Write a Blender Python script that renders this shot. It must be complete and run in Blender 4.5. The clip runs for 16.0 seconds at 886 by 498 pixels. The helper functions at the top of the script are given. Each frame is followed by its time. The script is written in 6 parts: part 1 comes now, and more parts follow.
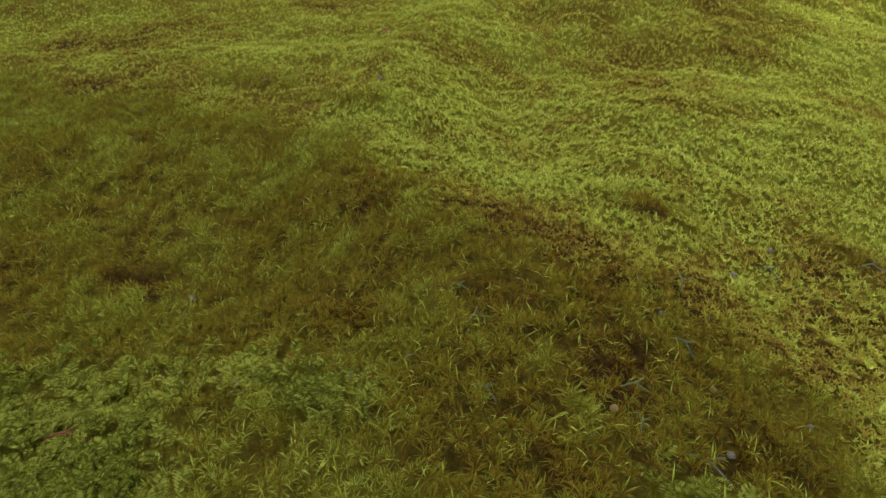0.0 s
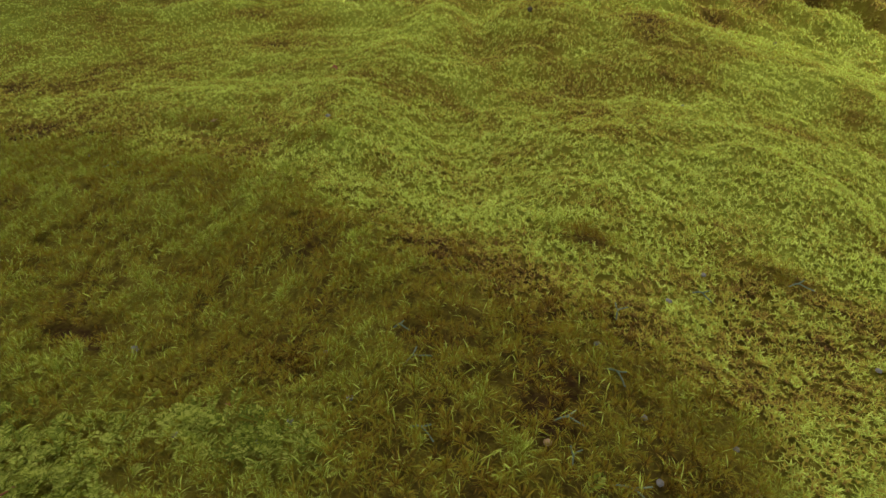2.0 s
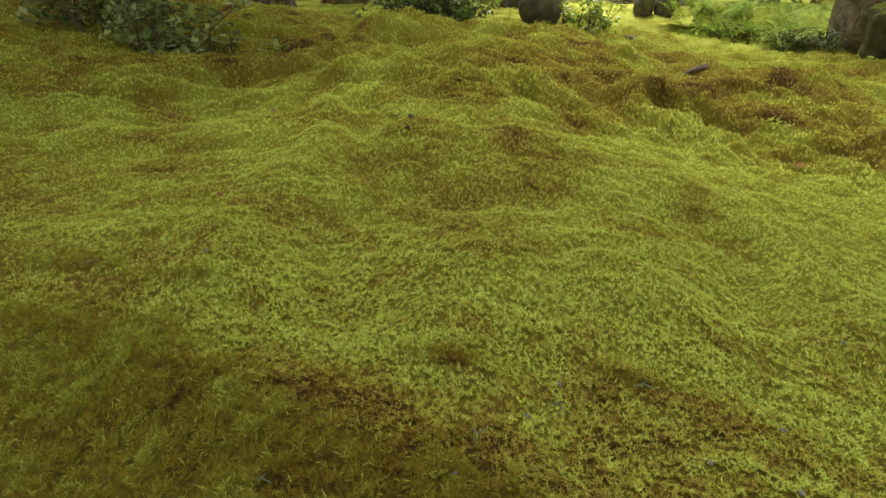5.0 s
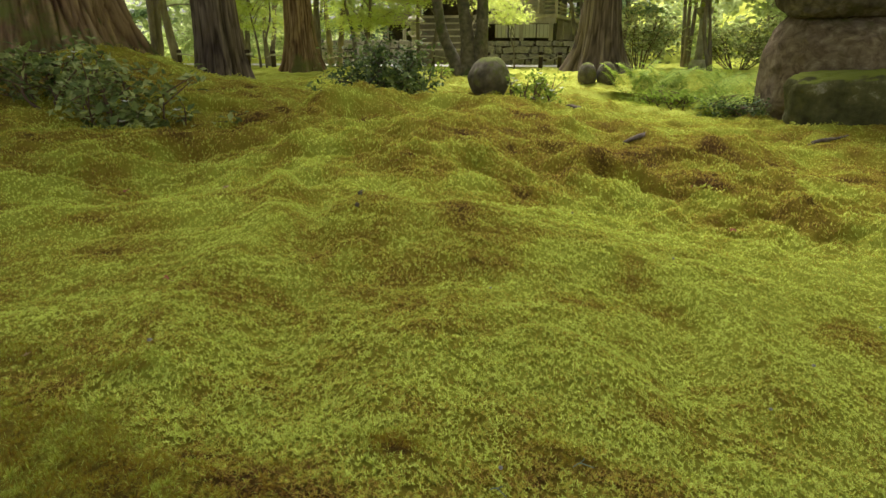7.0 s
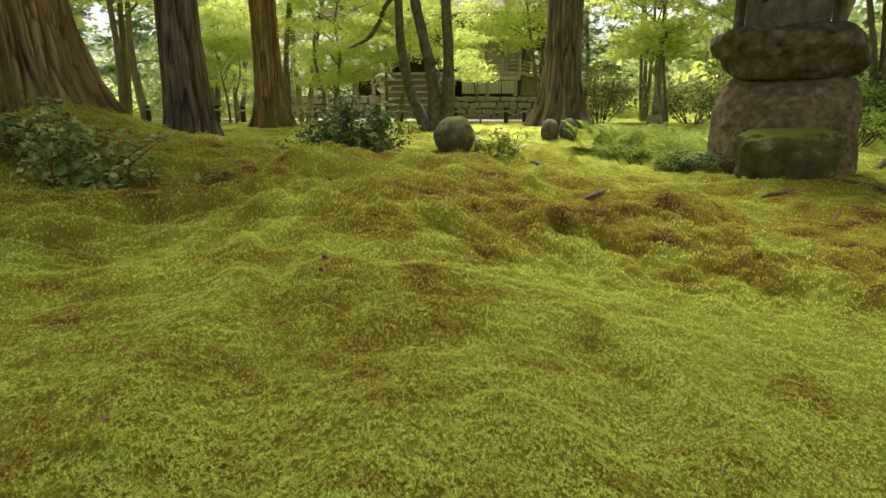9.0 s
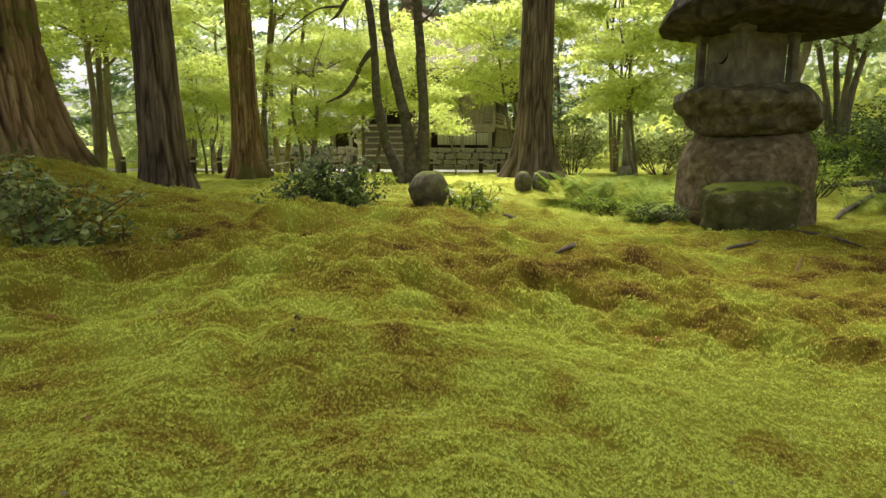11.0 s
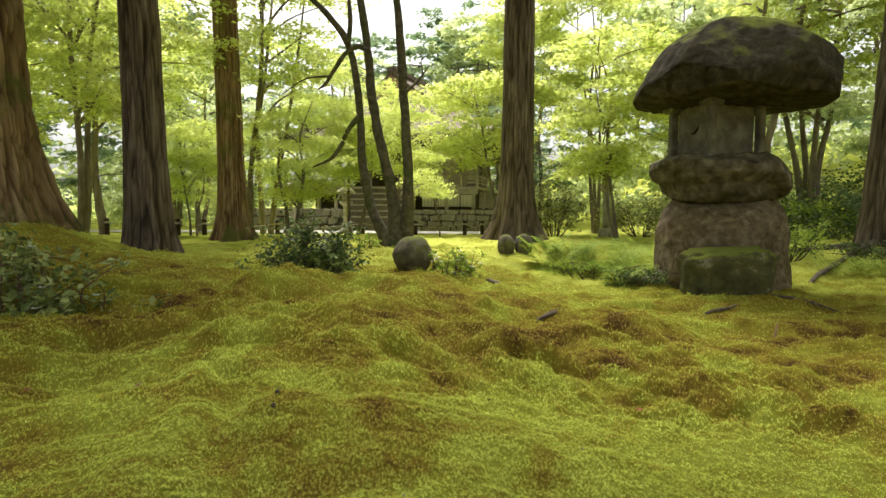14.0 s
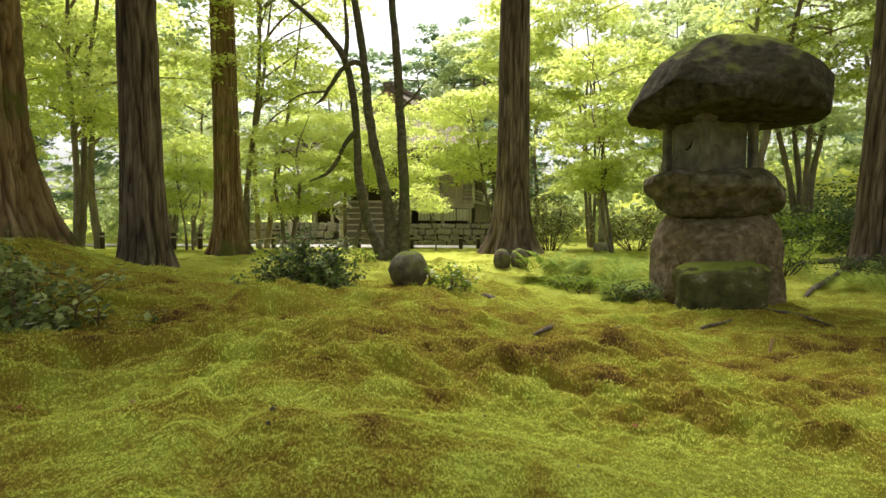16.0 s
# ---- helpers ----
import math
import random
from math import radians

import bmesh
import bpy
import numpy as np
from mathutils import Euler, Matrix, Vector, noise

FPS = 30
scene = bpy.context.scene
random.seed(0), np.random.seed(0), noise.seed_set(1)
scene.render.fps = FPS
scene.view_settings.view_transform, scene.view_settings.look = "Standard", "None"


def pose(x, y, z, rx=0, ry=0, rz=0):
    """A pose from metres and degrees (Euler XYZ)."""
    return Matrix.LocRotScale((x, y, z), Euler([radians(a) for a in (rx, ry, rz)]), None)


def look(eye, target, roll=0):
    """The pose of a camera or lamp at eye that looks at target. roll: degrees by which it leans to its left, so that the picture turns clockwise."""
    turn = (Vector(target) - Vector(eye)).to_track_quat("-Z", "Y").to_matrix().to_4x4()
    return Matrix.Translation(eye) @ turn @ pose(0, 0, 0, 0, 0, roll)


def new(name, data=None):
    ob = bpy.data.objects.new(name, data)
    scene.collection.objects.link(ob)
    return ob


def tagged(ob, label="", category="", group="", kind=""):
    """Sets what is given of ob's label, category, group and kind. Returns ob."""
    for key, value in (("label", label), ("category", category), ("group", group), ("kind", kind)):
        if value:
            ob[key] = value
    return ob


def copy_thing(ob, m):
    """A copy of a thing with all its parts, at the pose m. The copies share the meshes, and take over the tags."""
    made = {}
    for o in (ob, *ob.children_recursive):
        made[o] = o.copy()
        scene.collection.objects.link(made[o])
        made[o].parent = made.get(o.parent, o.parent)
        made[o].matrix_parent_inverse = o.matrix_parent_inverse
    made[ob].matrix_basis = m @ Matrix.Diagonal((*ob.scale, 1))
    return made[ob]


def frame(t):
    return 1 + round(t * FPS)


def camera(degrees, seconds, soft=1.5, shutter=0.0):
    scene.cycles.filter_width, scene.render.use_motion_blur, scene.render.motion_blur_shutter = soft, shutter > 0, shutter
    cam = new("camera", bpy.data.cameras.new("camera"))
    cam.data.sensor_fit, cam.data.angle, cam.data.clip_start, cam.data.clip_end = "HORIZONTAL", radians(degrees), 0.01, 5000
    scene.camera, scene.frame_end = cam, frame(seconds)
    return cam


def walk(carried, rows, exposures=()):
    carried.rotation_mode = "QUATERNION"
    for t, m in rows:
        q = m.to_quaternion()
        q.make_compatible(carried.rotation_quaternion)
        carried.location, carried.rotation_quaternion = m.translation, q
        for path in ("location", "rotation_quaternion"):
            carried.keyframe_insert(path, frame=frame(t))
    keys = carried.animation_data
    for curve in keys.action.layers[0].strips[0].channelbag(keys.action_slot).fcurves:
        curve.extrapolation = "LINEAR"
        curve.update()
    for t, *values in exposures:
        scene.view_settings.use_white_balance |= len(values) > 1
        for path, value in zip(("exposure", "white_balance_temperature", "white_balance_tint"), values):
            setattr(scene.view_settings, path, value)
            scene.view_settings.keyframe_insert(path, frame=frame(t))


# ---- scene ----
cam = camera(74.7, 16.0)
METRES, EYE, TILT, LEAN, TURN = 0.5, 0.53, -35.25, -1.0, 23.4
ROWS = [
    (0.0, 0.0, 0.0, 0.0, 0.0, 0.0, -0.0),
    (0.5, 0.0091, -0.0038, 0.0054, -0.25, 0.24, 0.23),
    (1.0, 0.0272, -0.0112, 0.0154, -0.8, 0.71, 0.72),
    (1.5, 0.0564, -0.0196, 0.0271, -1.61, 1.26, 1.49),
    (2.0, 0.0892, -0.0351, 0.0451, -2.61, 2.08, 2.39),
    (2.5, 0.1258, -0.0541, 0.0661, -3.8, 3.17, 3.39),
    (3.0, 0.1618, -0.0774, 0.0895, -5.04, 4.33, 4.42),
    (3.5, 0.198, -0.1021, 0.1111, -6.26, 5.43, 5.41),
    (4.0, 0.2308, -0.1297, 0.1344, -7.44, 6.68, 6.32),
    (4.5, 0.2607, -0.1613, 0.1604, -8.53, 8.02, 7.15),
    (5.0, 0.2853, -0.1932, 0.1858, -9.56, 9.37, 7.87),
    (7.5, 0.3747, -0.3491, 0.2855, -13.64, 15.54, 10.54),
    (8.0, 0.3876, -0.3767, 0.3011, -14.28, 16.64, 10.93),
    (8.5, 0.3987, -0.4055, 0.3162, -14.88, 17.71, 11.33),
    (9.0, 0.4081, -0.4334, 0.3298, -15.46, 18.75, 11.7),
    (11.5, 0.4352, -0.5689, 0.3915, -17.8, 24.12, 13.06),
    (12.0, 0.4356, -0.5946, 0.4028, -18.11, 25.23, 13.21),
    (12.5, 0.435, -0.6171, 0.4129, -18.37, 26.18, 13.36),
    (13.0, 0.4332, -0.6369, 0.4212, -18.54, 27.08, 13.43),
    (13.5, 0.4315, -0.656, 0.4288, -18.68, 27.88, 13.52),
    (14.0, 0.4287, -0.6718, 0.433, -18.8, 28.52, 13.58),
    (14.5, 0.4269, -0.6815, 0.4372, -18.85, 28.96, 13.6),
    (15.0, 0.4251, -0.6896, 0.4396, -18.9, 29.32, 13.62),
    (15.5, 0.4248, -0.698, 0.4419, -18.98, 29.65, 13.68),
    (16.0, 0.4263, -0.7026, 0.4423, -19.13, 29.78, 13.77),
]
walk(cam, [(t, pose(0, 0, EYE, TILT, LEAN, TURN) @ pose(METRES * x, METRES * y, METRES * z, 90 + pitch, roll, yaw)) for t, x, y, z, yaw, pitch, roll in ROWS])

# ---- sky, sun ----
world = bpy.data.worlds.new("overcast_sky")
scene.world = world
world.use_nodes = True
_n, _l = world.node_tree.nodes, world.node_tree.links
_n.clear()
_sky = _n.new("ShaderNodeTexSky")
_sky.sky_type, _sky.sun_disc = "NISHITA", False
_sky.sun_elevation, _sky.sun_rotation = radians(61.6), radians(-8.5)
_sky.air_density, _sky.dust_density, _sky.ozone_density = 1.0, 6.0, 0.6
_hsv = _n.new("ShaderNodeHueSaturation")
_hsv.inputs["Saturation"].default_value = 0.22
_bg = _n.new("ShaderNodeBackground")
_bg.inputs["Strength"].default_value = 0.128
_out = _n.new("ShaderNodeOutputWorld")
_l.new(_sky.outputs[0], _hsv.inputs["Color"])
_l.new(_hsv.outputs[0], _bg.inputs["Color"])
_l.new(_bg.outputs[0], _out.inputs["Surface"])

sun = new("sun", bpy.data.lights.new("sun", "SUN"))
sun.data.energy, sun.data.angle, sun.data.color = 2.7, radians(22), (1.0, 0.95, 0.86)
sun.matrix_world = look((-1.2, 8.0, 15.0), (0, 0, 0))
scene.view_settings.exposure = 1.06

# ---- tools ----
RNG = np.random.default_rng(11)


def lattice(i, j, k, s):
    n = (i * 374761393 + j * 668265263 + k * 1274126177 + s * 974711) & 0xFFFFFFFF
    n = ((n ^ (n >> 13)) * 1274126177) & 0xFFFFFFFF
    n = ((n ^ (n >> 16)) * 2246822519) & 0xFFFFFFFF
    return ((n ^ (n >> 15)) & 0xFFFFFF) / 0xFFFFFF


def value_noise(x, y, z=0.0, s=0):
    """Smooth noise from -1 to 1."""
    x, y, z = np.broadcast_arrays(np.asarray(x, float), np.asarray(y, float), np.asarray(z, float))
    i, j, k = np.floor(x).astype(np.int64), np.floor(y).astype(np.int64), np.floor(z).astype(np.int64)
    u, v, w = x - i, y - j, z - k
    u, v, w = u * u * (3 - 2 * u), v * v * (3 - 2 * v), w * w * (3 - 2 * w)
    total = 0.0
    for a in (0, 1):
        for b in (0, 1):
            for c in (0, 1):
                weight = (u if a else 1 - u) * (v if b else 1 - v) * (w if c else 1 - w)
                total = total + weight * lattice(i + a, j + b, k + c, s)
    return 2 * total - 1


def fbm(x, y, z=0.0, octaves=4, s=0, gain=0.5):
    total, amp, f = 0.0, 1.0, 1.0
    for o in range(octaves):
        total = total + amp * value_noise(np.asarray(x) * f + 7.3 * o, np.asarray(y) * f - 3.1 * o, np.asarray(z) * f + 1.7 * o, s + o)
        amp, f = amp * gain, f * 2.03
    return total


def ramp(v, a, b):
    t = np.clip((np.asarray(v, float) - a) / (b - a), 0, 1)
    return t * t * (3 - 2 * t)


def np_mesh(name, verts, faces, smooth=False, tone=None):
    """A mesh from numpy arrays of places and of faces with one number of corners."""
    me = bpy.data.meshes.new(name)
    verts, faces = np.asarray(verts, np.float32), np.asarray(faces, np.int32)
    me.vertices.add(len(verts))
    me.vertices.foreach_set("co", verts.ravel())
    me.loops.add(faces.size)
    me.loops.foreach_set("vertex_index", faces.ravel())
    me.polygons.add(len(faces))
    me.polygons.foreach_set("loop_start", np.arange(0, faces.size, faces.shape[1], dtype=np.int32))
    if tone is not None:
        me.attributes.new("tone", "FLOAT", "POINT").data.foreach_set("value", np.asarray(tone, np.float32))
    me.update(calc_edges=True)
    me.validate()
    me.polygons.foreach_set("use_smooth", np.full(len(me.polygons), smooth))
    return me


def part(name, data, material, parent=None, label="", at=None):
    """Links a mesh, or a bmesh, as one object, under a thing or a part of one."""
    if isinstance(data, bmesh.types.BMesh):
        me = bpy.data.meshes.new(name)
        data.to_mesh(me)
        data.free()
        data = me
    if not data.materials:
        data.materials.append(material)
    ob = new(name, data)
    if parent is not None:
        ob.parent = parent
    if at is not None:
        ob.matrix_basis = at
    return tagged(ob, label)


def thing(name, label, category, at=None, group="", kind=""):
    """An empty at the base of a thing, which holds its parts."""
    ob = new(name)
    ob.empty_display_size = 0.1
    if at is not None:
        ob.matrix_basis = at
    return tagged(ob, label, category, group, kind)


def grid_faces(rows, columns, closed=False):
    """Quads between rows of vertices."""
    r, c = np.meshgrid(np.arange(rows - 1), np.arange(columns if closed else columns - 1), indexing="ij")
    n = (c + 1) % columns
    return np.stack([r * columns + c, r * columns + n, (r + 1) * columns + n, (r + 1) * columns + c], -1).reshape(-1, 4)


def box(bm, x0, x1, y0, y1, z0, z1, bevel=0.0, turn=None):
    got = bmesh.ops.create_cube(bm, size=1.0)["verts"]
    bmesh.ops.scale(bm, vec=(x1 - x0, y1 - y0, z1 - z0), verts=got)
    bmesh.ops.translate(bm, vec=((x0 + x1) / 2, (y0 + y1) / 2, (z0 + z1) / 2), verts=got)
    if bevel:
        edges = list({e for v in got for e in v.link_edges})
        got = [v for f in bmesh.ops.bevel(bm, geom=edges, offset=bevel, segments=2, affect="EDGES")["faces"] for v in f.verts] + [v for v in got if v.is_valid]
        got = list(set(got))
    if turn is not None:
        bmesh.ops.transform(bm, matrix=turn, verts=got)
    return bm


def block(x0, x1, y0, y1, z0, z1, bevel=0.0, turn=None):
    return box(bmesh.new(), x0, x1, y0, y1, z0, z1, bevel, turn)


def lathe(profile, sides=16):
    """A turned body from (radius, height) pairs, closed at both ends."""
    bm = bmesh.new()
    rings = [[bm.verts.new((r * math.cos(2 * math.pi * i / sides), r * math.sin(2 * math.pi * i / sides), z)) for i in range(sides)] for r, z in profile]
    for a, b in zip(rings, rings[1:]):
        for i in range(sides):
            bm.faces.new((a[i], a[(i + 1) % sides], b[(i + 1) % sides], b[i])).smooth = True
    bm.faces.new(rings[0][::-1])
    bm.faces.new(rings[-1])
    return bm


def spline(points, steps):
    """Points along a smooth curve through the given ones."""
    p = np.asarray(points, float)
    p = np.vstack([2 * p[0] - p[1], p, 2 * p[-1] - p[-2]])
    out = []
    for i in range(1, len(p) - 2):
        t = np.linspace(0, 1, steps, endpoint=False)[:, None]
        a, b, c, d = p[i - 1], p[i], p[i + 1], p[i + 2]
        out.append(0.5 * (2 * b + (c - a) * t + (2 * a - 5 * b + 4 * c - d) * t * t + (3 * b - a - 3 * c + d) * t ** 3))
    return np.vstack(out + [p[-2:-1]])


def tube(points, radii, sides=8, rough=0.0, steps=6, s=0):
    """Vertices and quads of a limb along a curve."""
    data = spline(np.column_stack([np.asarray(points, float), radii]), steps)
    c, r = data[:, :3], np.maximum(data[:, 3], 0.001)
    d = np.gradient(c, axis=0)
    d /= np.linalg.norm(d, axis=1)[:, None] + 1e-9
    ref = np.where(np.abs(d[:, 2:3]) > 0.9, np.array([[1.0, 0, 0]]), np.array([[0, 0, 1.0]]))
    u = np.cross(d, ref)
    u /= np.linalg.norm(u, axis=1)[:, None] + 1e-9
    v = np.cross(d, u)
    a = np.linspace(0, 2 * np.pi, sides, endpoint=False)
    ring = u[:, None, :] * np.cos(a)[None, :, None] + v[:, None, :] * np.sin(a)[None, :, None]
    wide = r[:, None] * (1 + rough * fbm(c[:, None, 0] * 9 + np.cos(a), c[:, None, 2] * 5 + np.sin(a), c[:, None, 1] * 9, 3, s))
    verts = c[:, None, :] + ring * wide[..., None]
    faces = grid_faces(len(c), sides, True)
    return verts.reshape(-1, 3), faces


def join(pieces):
    """Several (vertices, faces) as one."""
    verts, faces, n = [], [], 0
    for v, f in pieces:
        verts.append(v)
        faces.append(f + n)
        n += len(v)
    return np.vstack(verts), np.vstack(faces)

# ---- the lie of the land ----
def mound(x, y, cx, cy, wide, deep, high, turn=0.0):
    c, s = math.cos(radians(turn)), math.sin(radians(turn))
    u, v = (x - cx) * c + (y - cy) * s, (y - cy) * c - (x - cx) * s
    return high * np.exp(-(u / wide) ** 2 - (v / deep) ** 2)


def broad(x, y):
    """The large forms of the garden's ground."""
    x, y = np.asarray(x, float), np.asarray(y, float)
    z = 0.02 + 0.055 * np.clip(y, -2, 4.6) - 0.02 * np.clip(y - 4.6, 0, 3.5) - 0.028 * np.clip(y - 13, 0, 4)
    right = np.clip(x, 0, 2.2)
    z = z - 0.14 * right * (0.35 + 0.65 * ramp(y, 0.2, 1.2)) * (1 - ramp(y, 6.5, 10))
    left = np.clip(-x, 0, 2.5)
    z = z + left * (-0.06 + 0.11 * ramp(y, 1.2, 3.2)) * (1 - ramp(y, 4.5, 8))
    z = z + mound(x, y, -4.0, 5.9, 0.8, 0.75, 0.30) + mound(x, y, -4.9, 6.5, 0.9, 0.9, 0.22) + mound(x, y, -2.4, 3.65, 0.50, 0.38, -0.17) + mound(x, y, -6.0, 7.2, 1.5, 1.2, 0.15)
    z = z + mound(x, y, 7.4, 9.0, 2.0, 1.8, 0.18)
    z = z + mound(x, y, 3.4, 6.9, 1.6, 1.3, 0.10) + mound(x, y, 3.0, 5.5, 0.8, 0.4, 0.07)
    z = z - mound(x, y, -0.95, 4.85, 0.35, 0.25, 0.05)
    rise = np.clip(x + 0.25 * (y - 12) - 7.5, 0, 40)
    z = z + 0.30 * rise ** 2 / (rise + 2.0) * (1 - 0.7 * ramp(rise, 12, 40))
    return z


def hummocks(x, y):
    """Lesser swells and dips near the path."""
    z = mound(x, y, -1.6, 2.8, 0.9, 0.8, -0.09) + mound(x, y, 1.0, 1.2, 0.9, 0.8, -0.059) + mound(x, y, 0.6, 2.6, 0.9, 0.3, -0.078)
    z = z + mound(x, y, -1.6, 3.0, 0.4, 0.8, -0.086) + mound(x, y, -0.4, 2.0, 0.25, 0.2, 0.039) + mound(x, y, -0.6, 0.4, 0.25, 0.2, -0.026)
    z = z + mound(x, y, -0.2, 0.6, 0.25, 0.2, 0.02) + mound(x, y, 0.2, 0.8, 0.25, 0.2, -0.02) + mound(x, y, -1.0, 1.2, 0.4, 0.2, 0.035)
    z = z + mound(x, y, 0.0, 3.6, 0.6, 0.3, 0.051) + mound(x, y, 0.4, 3.0, 0.6, 0.2, -0.041) + mound(x, y, -0.2, 1.4, 0.25, 0.2, -0.035)
    z = z + mound(x, y, 0.4, 1.2, 0.25, 0.2, 0.018) + mound(x, y, 1.6, 3.0, 0.25, 0.3, 0.037) + mound(x, y, 1.5, 2.3, 0.5, 0.4, -0.035)
    z = z + mound(x, y, 1.06, 4.0, 0.4, 0.25, 0.05)
    return z


def roll(x, y, line, wide, high):
    """A rounded swell, or with a negative height a crease, along a bent line."""
    near = np.full(np.broadcast(x, y).shape, 1e9)
    for (ax, ay), (bx, by) in zip(line, line[1:]):
        ux, uy = bx - ax, by - ay
        t = np.clip(((x - ax) * ux + (y - ay) * uy) / (ux * ux + uy * uy), 0, 1)
        near = np.minimum(near, (x - ax - t * ux) ** 2 + (y - ay - t * uy) ** 2)
    return high * np.exp(-near / wide ** 2)


ROLLS = (
    (((-1.15, 4.05), (-0.89, 4.32), (-0.57, 4.46), (-0.25, 4.42), (0.0, 4.25)), 0.17, 0.105),
    (((-0.40, 3.48), (-0.09, 3.74), (0.24, 4.0), (0.55, 3.95)), 0.17, 0.087),
    (((-0.95, 3.05), (-0.83, 3.22), (-0.46, 2.96)), 0.13, 0.072),
    (((-0.30, 2.86), (-0.16, 2.98), (0.02, 3.02)), 0.07, 0.058),
    (((0.55, 3.18), (0.77, 3.45), (1.03, 3.56), (1.30, 3.46)), 0.18, 0.045),
    (((1.45, 3.89), (1.99, 4.36), (2.53, 4.55)), 0.16, 0.080),
    (((1.55, 3.35), (1.90, 3.45), (2.3, 3.3)), 0.14, 0.072),
    (((0.5, 3.08), (0.9, 2.93), (1.15, 2.93), (1.20, 2.70), (1.33, 2.50)), 0.10, -0.012),
    (((1.28, 2.83), (1.55, 2.72), (1.85, 2.57), (2.05, 2.40)), 0.09, -0.036),
    (((1.45, 3.18), (1.80, 2.97), (2.15, 2.80)), 0.09, -0.036),
    (((1.55, 2.95), (1.85, 2.78), (2.2, 2.6)), 0.08, 0.065),
    (((0.05, 2.84), (0.18, 2.80), (0.30, 2.92)), 0.10, -0.072),
    (((-0.95, 3.88), (-0.60, 3.92), (-0.30, 3.85)), 0.12, -0.065),
    (((-2.05, 3.15), (-1.55, 3.36), (-1.2, 3.5)), 0.10, 0.065),
    (((-2.0, 2.70), (-1.45, 2.95), (-1.05, 2.98)), 0.10, 0.051),
    (((-1.75, 3.12), (-1.35, 3.22), (-1.1, 3.25)), 0.06, -0.051),
    (((-0.75, 2.49), (-0.57, 2.10), (-0.46, 1.78)), 0.07, -0.043),
    (((-0.85, 2.54), (-0.68, 1.95), (-0.70, 1.58), (-0.70, 1.33), (-0.58, 1.05)), 0.12, 0.041),
    (((-1.7, 2.1), (-1.2, 2.15), (-0.85, 2.35)), 0.14, 0.043),
    (((-0.30, 1.62), (-0.12, 1.60), (0.10, 1.66)), 0.08, -0.032),
    (((-0.42, 2.06), (-0.16, 2.02), (0.12, 2.06)), 0.12, 0.043),
    (((0.15, 1.86), (0.46, 1.97), (0.72, 1.86), (0.83, 1.62), (0.9, 1.35)), 0.14, 0.032),
    (((0.60, 1.28), (0.70, 1.62), (0.55, 1.75)), 0.10, -0.032),
    (((-0.2, 0.98), (-0.38, 1.22), (-0.42, 1.45)), 0.09, -0.026),
    (((-0.05, 1.28), (0.2, 1.38), (0.38, 1.22)), 0.12, 0.026),
    (((-1.2, 0.58), (-0.9, 0.76), (-0.62, 0.82), (-0.40, 0.70)), 0.10, 0.032),
)


def height(x, y):
    """The surface of the moss."""
    x, y = np.asarray(x, float), np.asarray(y, float)
    z = broad(x, y) + hummocks(x, y)
    for line, wide, high in ROLLS:
        z = z + roll(x, y, line, wide, high)
    far = 1 - ramp(np.hypot(x, y - 3), 7, 16)
    back = ramp(y, 1.7, 3.0)
    # rounded rolls parted by creases, then cushions
    wx, wy = x + 0.10 * value_noise(x * 3, y * 3, 0, 83), y + 0.08 * value_noise(x * 3 + 9, y * 3, 0, 84)
    z = z + far * (0.014 + 0.075 * back) * (np.abs(value_noise(wx * 1.5 + 0.35 * y, wy * 4.2 - 0.3 * x, 0, 81)) - 0.33)
    z = z + far * (0.010 + 0.036 * back) * (np.abs(value_noise(wx * 4.2, wy * 8.0, 0, 82)) - 0.33)
    rough = 0.25 + 0.45 * back + mound(x, y, 1.45, 3.0, 0.9, 0.45, 0.9) + mound(x, y, 2.2, 2.7, 0.6, 0.45, 0.8) + mound(x, y, 0.1, 2.9, 0.4, 0.2, 0.5) + mound(x, y, -0.16, 1.85, 0.35, 0.2, 0.4)
    z = z + far * 0.034 * rough * (np.abs(value_noise(wx * 9, wy * 12, 0, 61)) + 0.5 * np.abs(value_noise(x * 19, y * 22, 0, 62)) - 0.5)
    return z


def ground_at(x, y, lift=0.0):
    return float(height(x, y)) + lift

